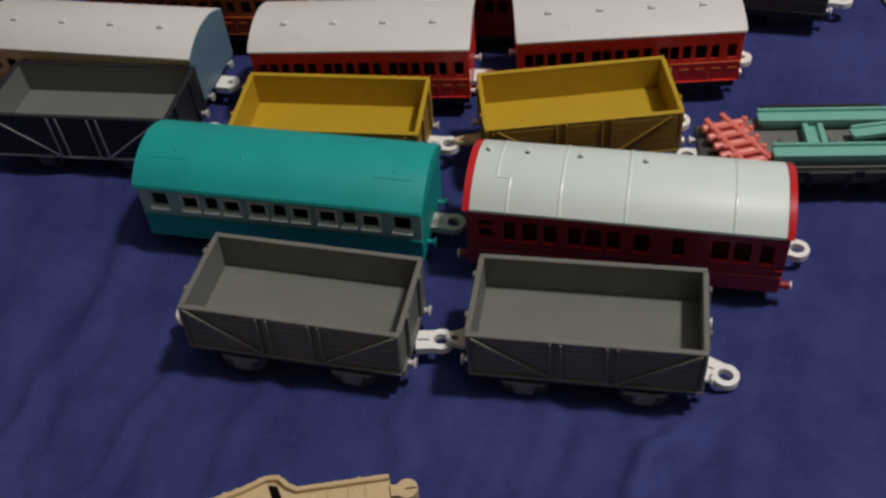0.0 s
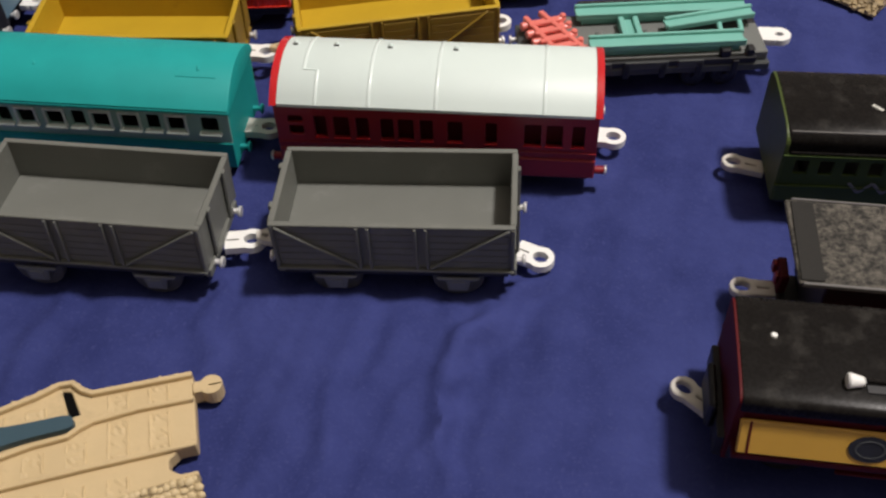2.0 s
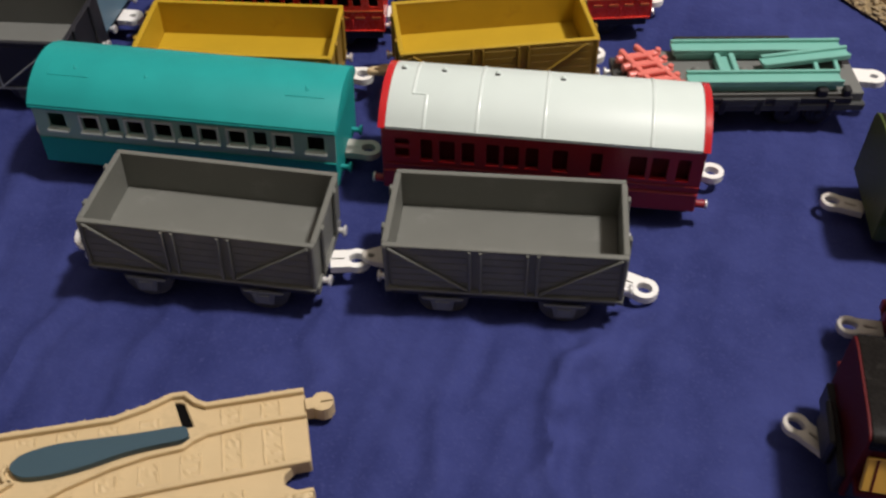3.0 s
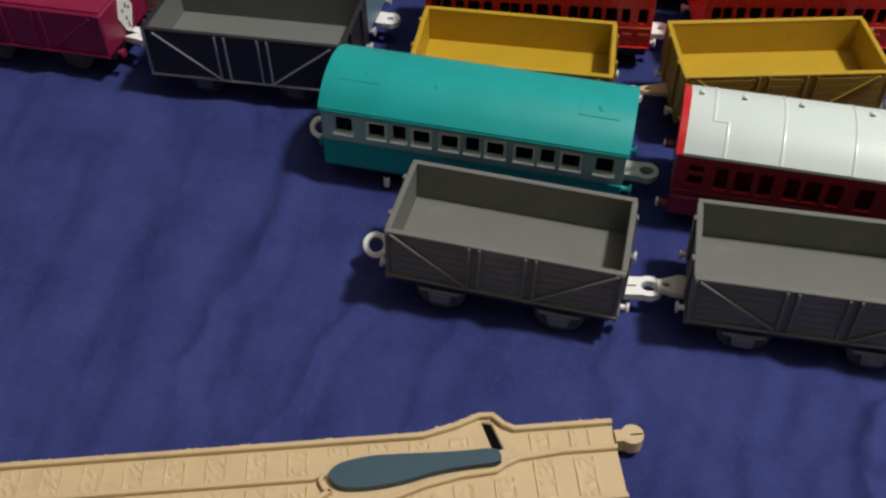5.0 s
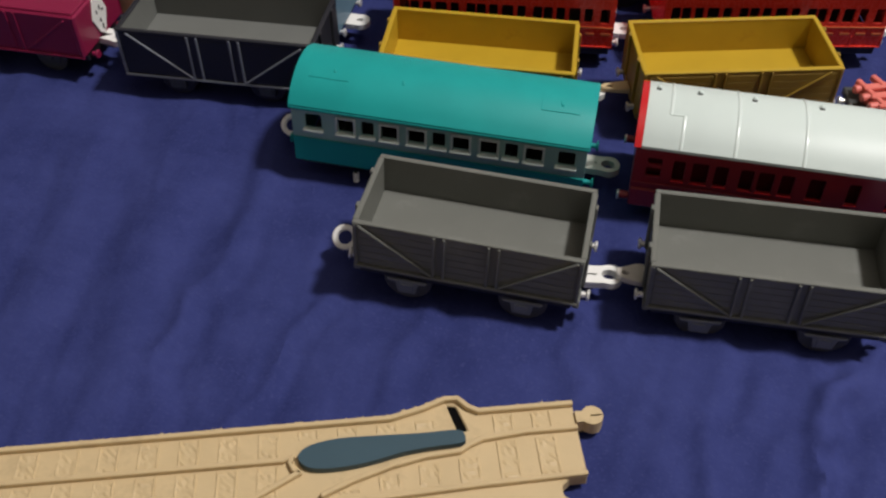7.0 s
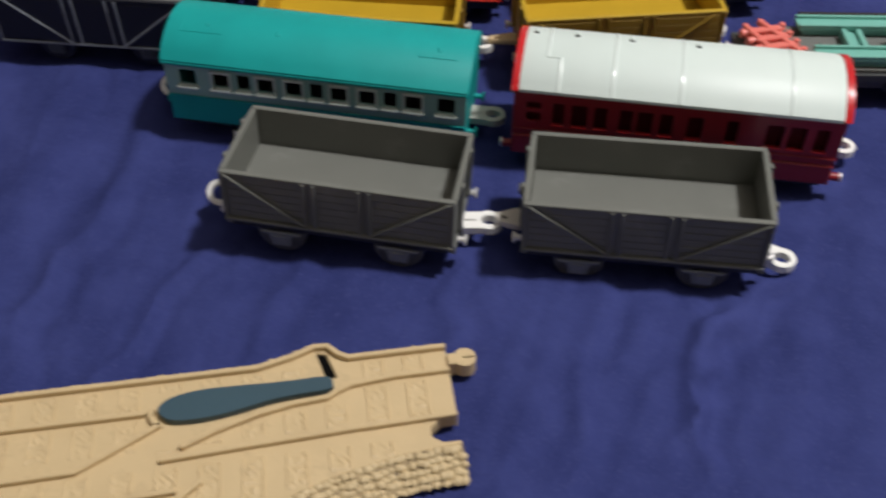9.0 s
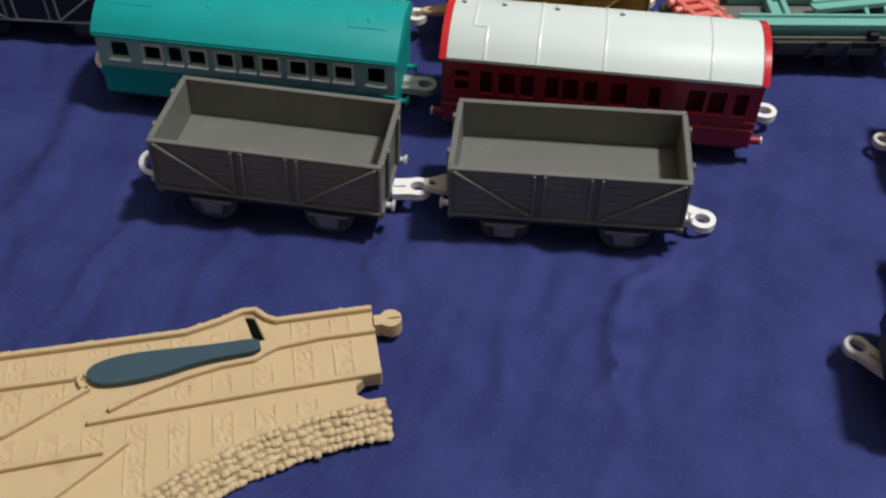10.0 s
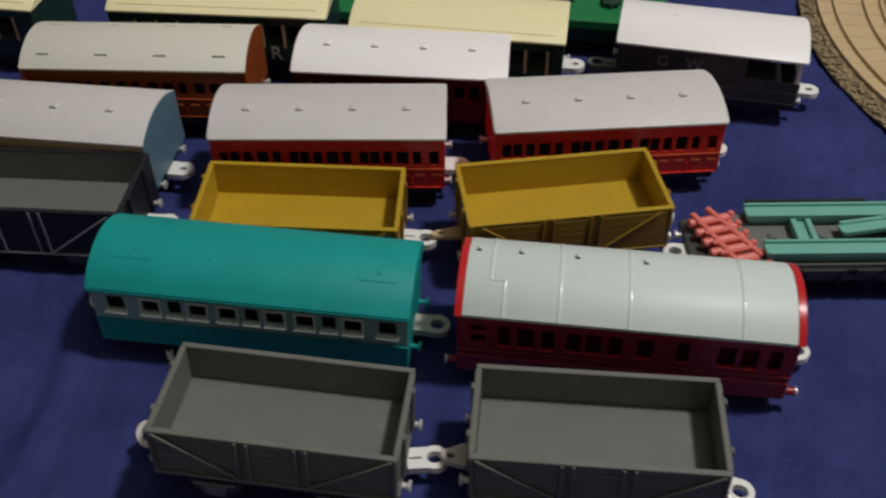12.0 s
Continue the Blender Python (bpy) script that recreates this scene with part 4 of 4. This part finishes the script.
def green_railcar():
    v = thing("toy_railcar", "dark green toy railcar with a glossy black roof", "toy train")
    L, W, low, eave, crown = 110.0, 37.4, 8.0, 29.6, 37.6
    h, w = L / 2, W / 2
    holes = [(-h + 4.6 + 8 * k, -h + 9.2 + 8 * k, 20.4, 26.2) for k in range(13)]
    for s in (1, -1):
        wall_panel(v, "side_wall", -h, h, low, eave - 0.4, s * w, 1.3, holes, GREEN_DARK)
        y0, y1 = sorted((s * (w + 0.02), s * (w + 0.7)))
        part("waist_rail", box(-h, h, y0, y1, 28.0, 28.8, 0.2), GREEN_DARK, v)
        part("waist_rail", box(-h, h, y0, y1, 15.0, 15.6, 0.2), GREEN_DARK, v)
        for k in range(4):
            za, zb = (17.6, 13.4) if k % 2 == 0 else (13.4, 17.6)
            part("emblem_bar", bar((-h + 23.5 + 3.9 * k, s * (w + 0.4), za), (-h + 27.4 + 3.9 * k, s * (w + 0.4), zb), 0.4, 1.1), AXLE_GREY, v, "pale zigzag crest")
    for e in (1, -1):
        end_panel(v, e * (h + 0.03), 1.4, W, low, eave, crown - 0.5, 3.8, GREEN_END, label="olive green end wall")
    roof = part("roof", roof_shell(L - 1.4, W - 0.3, eave - 0.3, crown, 3.8, 0.6, 0.5), ROOF_BLACK, v, smooth=True)
    part("roof_rail", box(-h + 1.5, h - 1.5, -w + 2.3, -w + 3.0, 35.2, 36.6, 0.2), DULL_STEEL, roof)
    part("gutter", box(-h + 2, h - 2, -w - 0.5, -w + 0.6, eave - 0.5, eave + 0.4, 0.3), ROOF_BLACK, roof)
    part("roof_vent", bar((-h + 28.6, -3.0, crown - 0.1), (-h + 31.6, -5.6, crown - 0.3), 1.3, 0.9), DULL_WHITE, roof)
    part("underframe", box(-h + 2, h - 2, -w + 2, w - 2, 5.0, low + 0.5, 0.4), BLACK, v)
    for x in (-h + 16, -h + 30, h - 30, h - 16):
        part("wheel", drum(5.2, 28, "y", (x, 0, 5.2)), BLACK, v, smooth=True)
    eye_coupling(v, -53.8, 4.8, 15.0, -16.0, COUPLING_GREY, -1, y=-0.3, slim=True)
    return v


put(green_railcar(), 217.2, 57.2, -1.4)


def worn_tender():
    v = thing("toy_tender", "red toy tender with a scuffed black metal top", "toy train")
    L, W, low, top = 96.0, 33.0, 10.0, 38.5
    h, w = L / 2, W / 2
    part("body", box(-h + 9, h, -w + 1.5, w - 1.5, low, top - 1.6, 0.6), BLACK, v)
    part("top_plate", prism([[(-h + 1, -w), (h, -w), (h, w), (-h, w)]], top - 1.6, top, 0.4), ROOF_WORN, v, "scuffed grey-black top")
    part("top_margin", box(-h + 1.5, -h + 8, -w + 1, w - 1, top + 0.02, top + 0.5, 0.2), MARGIN, v, "smooth dark front margin")
    part("edge_strip", box(-h + 2, h - 2, w - 0.4, w + 0.4, top - 1.2, top + 0.5, 0.2), DULL_STEEL, v)
    part("edge_strip", box(-h + 2, h - 2, -w - 0.5, -w + 0.4, top - 1.2, top + 0.4, 0.2), DULL_STEEL, v)
    part("buffer_beam", box(-h + 2.6, -h + 5.4, -w + 21, w - 3, 9.0, 17.0, 0.5), MAROON, v)
    for y in (7, 12):
        part("step", box(-h + 1.4, -h + 2.6, y - 1.4, y + 1.4, 12, 16, 0.4), CRIMSON, v)
    part("underframe", box(-h + 3, h - 3, -w + 4, w - 4, 5, low - 0.05, 0.4), BLACK, v)
    for x in (-h + 16, 0, h - 16):
        part("wheel", drum(7, 24, "y", (x, 0, 7)), BLACK, v, smooth=True)
    eye_coupling(v, -h + 4, 7.0, 14.7, 0, COUPLING_GREY, -1, y=7.6, slim=True)
    part("coupling_pin", drum(1.6, 3.5, "z", (-h + 3.6, -16.5, 17), n=12), DULL_WHITE, v, smooth=True)
    return v


put(worn_tender(), 201.4, -11.1, -4.2)


def panelled_engine():
    v = thing("toy_engine", "dark red toy engine with an ochre side panel and black roof", "toy train")
    L, W, low, eave, crown = 104.0, 35.0, 10.0, 34.6, 38.2
    h, w = L / 2, W / 2
    part("body", box(-h + 2, h, -w + 0.8, w - 0.8, low, eave - 1.0, 0.6), MAROON, v)
    end_panel(v, -h - 0.02, -2.2, W - 0.4, low, eave - 0.6, crown - 0.3, 5.0, MAROON, "cab_front", "dark red cab front")
    roof = part("roof", roof_shell(L - 1.4, W + 0.8, eave, crown, 4.6, 1.4, 0.8), ROOF_BLACK, v, smooth=True)
    for s in (1, -1):
        y0, y1 = sorted((s * (w - 0.8), s * (w + 0.5)))
        lean = Matrix.Translation((0, s * (w + 0.5), 30.0)) @ pose(0, 0, 0, s * 24, 0, 0) @ Matrix.Translation((0, -s * (w + 0.5), -30.0))
        if s < 0:
            slab = box(-h + 1.6, h - 2, y0, y1, 19.8, 30.0, 0.4)
            slab.transform(lean)
            part("side_panel", slab, PANEL, v, "ochre yellow side panel")
            ya, yb = sorted((s * (w + 0.52), s * (w + 0.8)))
            line = box(-h + 4.0, -h + 4.6, ya, yb, 19.9, 29.8, 0.08)
            line.transform(lean)
            part("panel_line", line, MAROON, v)
            part("emblem", prism([ring(-h + 34, 25.0, 3.9, 24, 5.4)], ya, yb, 0.08, lean @ UPRIGHT), EMBLEM, v, "dark oval print")
            yc, yd = sorted((s * (w + 0.82), s * (w + 0.95)))
            part("emblem_ring", prism([ring(-h + 34, 25.0, 2.7, 24, 3.8), ring(-h + 34, 25.0, 2.3, 24, 3.3)], yc, yd, 0.03, lean @ UPRIGHT), SLATE, v)
        yc, yd = sorted((s * (w - 1), s * (w + 4.4)))
        part("running_board", box(-h + 1, h - 1, yc, yd, 17.5, 19.6, 0.3), MAROON, v)
        part("footplate", box(-h + 1, h - 1, y0, y1, 11.0, 17.4, 0.3), BLACK, v)
        part("lower_strip", box(-h + 30, h - 2, y0, y1, 8.4, 9.4, 0.2), MAROON, v)
    part("roof_rail", box(-h + 31, h - 6, -w + 8.5, -w + 9.7, crown - 0.3, crown + 0.9, 0.3), ROOF_BLACK, roof)
    # white plastic instead of chrome: the bright glint is painted in
    part("roof_handle", drum(2.3, 4.4, "x", (-h + 28.2, -9.6, crown + 1.3), 1.2, n=14, bevel=0.5), WHITE, roof, "small chrome whistle on the roof, white for its glint", smooth=True)
    part("roof_slot", box(-h + 31, h - 6, -w + 5.4, -w + 8.0, crown - 1.0, crown + 0.2, 0.2), BLACK, roof)
    # pin whitened likewise to carry a glint
    part("roof_pin", drum(0.9, 1.4, "z", (-h + 9.7, 3.4, crown + 0.2), n=10, bevel=0.3), WHITE, roof, smooth=True)
    part("buffer_beam", box(-h - 2.0, -h + 2, -w + 2, w - 2, 8, 17, 0.4), BLACK, v)
    part("buffer_plate", box(-h - 4.2, -h - 2.0, -8.5, 6.5, 10, 21.0, 0.8), BLACK, v)
    part("underframe", box(-h + 3, h - 3, -w + 4, w - 4, 5, low - 0.05, 0.4), BLACK, v)
    for x in (-h + 18, 0, h - 18):
        part("wheel", drum(7.4, 26, "y", (x, 0, 7.4)), BLACK, v, smooth=True)
    eye_coupling(v, -51.2, 5.2, 15.8, -39, COUPLING_GREY, -1, y=-0.3, slim=True)
    return v


put(panelled_engine(), 185.5, -49.1, -4.2)


def green_platform():
    v = thing("toy_flatbed", "bright green flat toy wagon with dark fittings behind the coaches", "toy wagon")
    L, W = 110.0, 36.0
    h, w = L / 2, W / 2
    part("deck", box(-h, h, -w, w, 14.0, 19.0, 0.5), GREEN, v)
    part("skirt", box(-h + 1, h - 1, -w + 0.5, w - 0.5, 7, 14.0, 0.4), BOTTLE, v)
    for x in (-20, 2, 26):
        gear = [((4.2 if i % 2 else 5.6) * math.cos(i * math.pi / 8) + x, (4.2 if i % 2 else 5.6) * math.sin(i * math.pi / 8)) for i in range(16)]
        part("gear", prism([gear], 19.02, 22, 0.3), BOTTLE, v, "dark toothed fitting")
    for x in (-35, 0, 35):
        part("wheel", drum(6, 26, "y", (x, 0, 6)), BLACK, v, smooth=True)
    return v


put(green_platform(), 24, 294, -3)
copy_thing(bpy.data.objects["toy_flatbed"], pose(-0.134, 0.292, 0, 0, 0, 0))

# ---- track pieces ----


def turnout_track():
    """Local frame: x runs along the straight, which ends at x = 0; y = 0 is its far edge and y falls towards the branch."""
    t = thing("toy_track", "beige plastic toy railway turnout with a stone-edged side", "toy track")
    top = 5.0
    far = [(-215, 0), (-56, 0), (-46, 2.6), (-39, 5.4), (-35, 5.3), (-31.5, 1.8), (-29, 0), (0, 0)]
    near = [(0, -25.5), (-5, -25.5), (-8, -28), (-8, -31), (-5, -33.2), (0, -33.2), (0, -34.5), (-18, -36), (-36, -40), (-54, -46.5), (-72, -56), (-92, -70), (-115, -90), (-140, -116), (-168, -92), (-150, -76), (-128, -58), (-112, -47), (-135, -41), (-215, -41)]
    slot = [(-38.5, 3.1), (-35.6, 2.3), (-32.9, -6.7), (-36, -6.9)]
    base = part("base", prism([far + near, slot], 0.2, top, 0.35), BEIGE, t)
    # blackened floor: the slot's deep shade is put into its colour
    part("slot_floor", box(-40, -31.5, -8, 3.3, 0.25, 4.2, 0.1), VOID, t, "black slot floor standing for the lever slot's shade")

    def ridge(points, w=1.5, hgt=2.0):
        bm = None
        for a, b in zip(points, points[1:]):
            bm = bar((*a, top + hgt / 2 - 0.1), (*b, top + hgt / 2 - 0.1), w, hgt, bm, 0.3)
        for a in points[1:-1]:
            drum(w / 2, hgt - 0.04, "z", (*a, top + hgt / 2 - 0.1), n=12, bm=bm, bevel=0.2)
        part("rail_ridge", bm, BEIGE, t)

    ridge([(-215, -0.8), (-56, -0.8), (-46, 1.8), (-39, 4.5), (-35, 4.4), (-32, 1.0), (-29, -0.8), (0, -0.8)], 1.6, 2.1)
    ridge([(-215, -12.4), (-88, -12.4), (-84.5, -11.2)])
    ridge([(-82.6, -16.6), (-95, -23.6), (-105, -29), (-120, -29.4), (-215, -29.4)])
    ridge([(-85.2, -11.6), (-85.9, -13.6), (-84.8, -16.0), (-82.6, -17.4)], 1.2)
    ridge([(-77, -25.2), (-68, -21.2), (-56, -17.2), (-46, -15.1), (-36, -14.3), (-33, -12.4), (-29, -10.8), (-16, -9.5), (0, -9.5)])
    ridge([(-82.5, -28.6), (-60, -27.4), (-30, -26.0), (0, -25.2)])
    ridge([(-150, -76), (-122, -51), (-107, -39.8), (-92, -39.2), (-77.5, -38.7)])
    ridge([(-71, -36.6), (-78, -42), (-90, -51), (-110, -68)])
    # sleepers: short grained bars across the bed
    grain = random.Random(3)
    for k in range(17):
        u = -10.2 - 11.75 * k
        for y0, y1 in ((-1.8, -8.6), (-13.6, -24.6), (-30.4, -33.4)):
            if -90 < u < -31:
                y1 = -5.5 if y0 > -2 else y1
                y0 = float(np.interp(u, [-90, -77, -68, -56, -46, -36], [-24.6, -26.6, -23, -19, -17, -16])) if y0 == -13.6 else y0
            if y0 == -13.6 and -30 < u:
                y0 = -11.2
            if y0 == -30.4:
                if u > -12:
                    continue
                y1 = float(np.interp(-u, [0, 18, 36, 54, 72, 92], [-34, -35.2, -39, -45.4, -54.6, -68.4])) if u > -76 else -38.5
            if -42 < u < -29 and y0 == -1.8:
                continue
            if u < -90 and y0 == -1.8:
                y1 = -11.5
            bm = bmesh.new()
            rows = max(2, int((y0 - y1) / 1.1))
            across = (-3.1, -2.9, -2.5, -2.2, -1.1, 0.0, 1.1, 2.2, 2.5, 2.9, 3.1)
            high = (0.0, 0.26, 0.24, 0.02, 0.02, 0.02, 0.02, 0.02, 0.24, 0.26, 0.0)
            grid = []
            for q in range(rows + 1):
                y = y0 + (y1 - y0) * q / rows
                end = 0.0 if q in (0, rows) else 1.0
                grid.append([bm.verts.new((u + d + grain.uniform(-0.1, 0.1) * end, y, top + 0.03 + 1.5 * end * (hh * grain.uniform(0.75, 1.15) if abs(d) > 2.4 else hh + (grain.uniform(0.05, 0.24) if grain.random() < 0.4 else 0.0)))) for d, hh in zip(across, high)])
            for a, b in zip(grid, grid[1:]):
                for q in range(len(across) - 1):
                    bm.faces.new((a[q], a[q + 1], b[q + 1], b[q]))
            part("sleeper", bm, BEIGE, base)
    part("connector", prism([[(0.05, -3.6), (3, -3.7)] + [(5.2 + 3.4 * math.cos(radians(a)), -5.5 + 3.4 * math.sin(radians(a))) for a in range(150, -151, -20)] + [(2.8, -7.4), (0.05, -7.6)], rect(4.6, 8.2, -5.9, -5.4)], 0.8, top + 1.0, 0.4), BEIGE, t)
    # the stone edge
    rng = random.Random(5)
    stones = []
    for k in range(4):
        bm = bmesh.new()
        bmesh.ops.create_icosphere(bm, subdivisions=1, radius=1.0)
        for v in bm.verts:
            v.co *= 0.72 + 0.5 * rng.random()
        bm.transform(Matrix.Diagonal((MM, MM, MM, 1)))
        me = bpy.data.meshes.new("stone")
        bm.to_mesh(me)
        bm.free()
        for p in me.polygons:
            p.use_smooth = True
        me.materials.append(STONE)
        stones.append(me)
    edge = [(0, -34.5), (-18, -36), (-36, -40), (-54, -46.5), (-72, -56), (-92, -70), (-115, -90), (-140, -116)]
    verts, faces, single = [], [], 0
    for (ax, ay), (bx, by) in zip(edge, edge[1:]):
        n = Vector((by - ay, -(bx - ax), 0)).normalized()
        n = n if n.y < 0 else -n
        length = math.hypot(bx - ax, by - ay)
        for i in range(int(length / 1.9)):
            f = (i + 0.5) / int(length / 1.9)
            for row in range(5):
                off = 0.8 + row * 1.9
                x, y, z = ax + (bx - ax) * f + n.x * off + rng.uniform(-0.6, 0.6), ay + (by - ay) * f + n.y * off + rng.uniform(-0.5, 0.5), top - 0.3 - off * 0.544
                size = rng.uniform(1.05, 1.75)
                m = Matrix.LocRotScale((x * MM, y * MM, z * MM), Euler((0.35, rng.uniform(-0.2, 0.2), rng.uniform(-0.5, 0.5))), (size * 1.12, size, size * 0.75))
                me = stones[rng.randrange(4)]
                if x > -86 and single < 300:
                    o = new("stone", me)
                    o.parent, o.matrix_basis = base, m
                    single += 1
                else:
                    first = len(verts)
                    verts += [m @ v.co for v in me.vertices]
                    faces += [[first + q for q in p.vertices] for p in me.polygons]
    # fine beading along the far rim
    for (ax, ay), (bx, by) in zip(far, far[1:]):
        count = max(1, int(math.hypot(bx - ax, by - ay) / 1.25))
        for i in range(count):
            f, size = (i + 0.5) / count, rng.uniform(0.45, 0.65)
            m = Matrix.LocRotScale(((ax + (bx - ax) * f) * MM, (ay + (by - ay) * f - 0.15 + rng.uniform(-0.2, 0.15)) * MM, (top + rng.uniform(0.9, 1.6)) * MM), None, (size * 1.2, size * 0.8, size))
            me = stones[rng.randrange(4)]
            first = len(verts)
            verts += [m @ v.co for v in me.vertices]
            faces += [[first + q for q in p.vertices] for p in me.polygons]
    me = bpy.data.meshes.new("stone_edge")
    me.from_pydata(verts, [], faces)
    me.materials.append(STONE)
    far_stones = new("stone_edge", me)
    far_stones.parent = t
    far_stones["kind"] = "stuff"
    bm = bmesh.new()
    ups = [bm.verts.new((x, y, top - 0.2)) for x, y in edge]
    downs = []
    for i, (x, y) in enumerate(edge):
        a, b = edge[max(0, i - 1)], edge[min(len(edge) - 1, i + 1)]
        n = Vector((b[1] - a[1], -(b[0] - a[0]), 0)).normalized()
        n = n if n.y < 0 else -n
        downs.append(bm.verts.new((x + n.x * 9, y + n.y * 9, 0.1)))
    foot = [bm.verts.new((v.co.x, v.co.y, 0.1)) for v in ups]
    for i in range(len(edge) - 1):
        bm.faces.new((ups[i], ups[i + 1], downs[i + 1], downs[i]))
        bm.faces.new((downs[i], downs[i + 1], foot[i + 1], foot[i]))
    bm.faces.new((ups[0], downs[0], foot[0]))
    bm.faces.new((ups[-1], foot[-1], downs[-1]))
    # brown instead of the stones' beige, which colours the gaps as shaded
    part("ballast_slope", bm, BALLAST, t, "slope below the stones, browned for shade in the gaps")
    lever = [(-84, -12.8), (-82.6, -10.2), (-79.6, -8.4), (-72, -7), (-62, -7.2), (-46, -7.8), (-35.2, -7.3), (-33.8, -9.7), (-34.2, -12.5), (-44, -12.8), (-53, -13.8), (-60, -15.6), (-67, -16.9), (-75.4, -17.4), (-81, -16.4)]
    part("lever", prism([rounded(lever)], top + 0.1, top + 2.5, 0.6), LEVER, t, "slate blue point lever", smooth=True)
    return t


put(turnout_track(), -19.7, -39.2, 16.5)


def curved_track():
    t = thing("toy_track", "curved beige toy railway track with brown ballast shoulders", "toy track")
    a0, a1, n = radians(120), radians(230), 50

    def band(r0, r1, z0, z1, material, name, label="", bevel=True):
        rings = []
        for i in range(n + 1):
            a = a0 + (a1 - a0) * i / n
            c, s = math.cos(a), math.sin(a)
            rings.append([(r0 * c, r0 * s, 0.1), (r1 * c, r1 * s, 0.1), (r1 * c, r1 * s, z1), (r0 * c, r0 * s, z0)])
        return part(name, loft(rings), material, t, label)

    bed = band(154, 189, 5, 5, BED, "bed")
    band(189.05, 196.5, 5, 0.4, BALLAST, "ballast_slope", "rough brown ballast shoulder")
    band(147, 153.95, 0.4, 5, BALLAST, "ballast_slope", "rough brown ballast shoulder")
    for r in (154.8, 163.5, 179.5, 188.2):
        rings = []
        for i in range(n + 1):
            a = a0 + (a1 - a0) * i / n
            c, s = math.cos(a), math.sin(a)
            rings.append([((r + d) * c, (r + d) * s, z) for d, z in ((-0.8, 4.8), (0.8, 4.8), (0.7, 6.9), (-0.7, 6.9))])
        part("rail_ridge", loft(rings), BED, t)
    for i in range(28):
        a = a0 + (a1 - a0) * (i + 0.5) / 28
        for r0, r1 in ((156, 162.3), (164.8, 178.2), (180.8, 187)):
            bm = box(r0, r1, -1.9, 1.9, 4.7, 5.4, 0.2)
            bm.transform(Matrix.Rotation(a, 4, "Z"))
            part("sleeper", bm, BED, bed)
    rng = random.Random(9)
    verts, faces = [], []
    ico = bmesh.new()
    bmesh.ops.create_icosphere(ico, subdivisions=1, radius=1.0)
    unit = [v.co.copy() for v in ico.verts]
    tri = [[v.index for v in f.verts] for f in ico.faces]
    ico.free()
    for i in range(1250):
        a = rng.uniform(a0, a1)
        f = rng.random()
        r = 189.8 + 6.4 * f if i % 4 else 153.2 - 6.0 * f
        z, size = 4.6 - 3.9 * f, rng.uniform(0.8, 1.7)
        base = len(verts)
        verts += [((r * math.cos(a) + v.x * size) * MM, (r * math.sin(a) + v.y * size) * MM, (z + v.z * size * 0.8) * MM) for v in unit]
        faces += [[base + k for k in q] for q in tri]
    me = bpy.data.meshes.new("ballast")
    me.from_pydata(verts, [], faces)
    me.materials.append(BALLAST)
    ob = new("ballast", me)
    ob.parent = t
    ob["kind"] = "stuff"
    return t


put(curved_track(), 352, 312, 0)
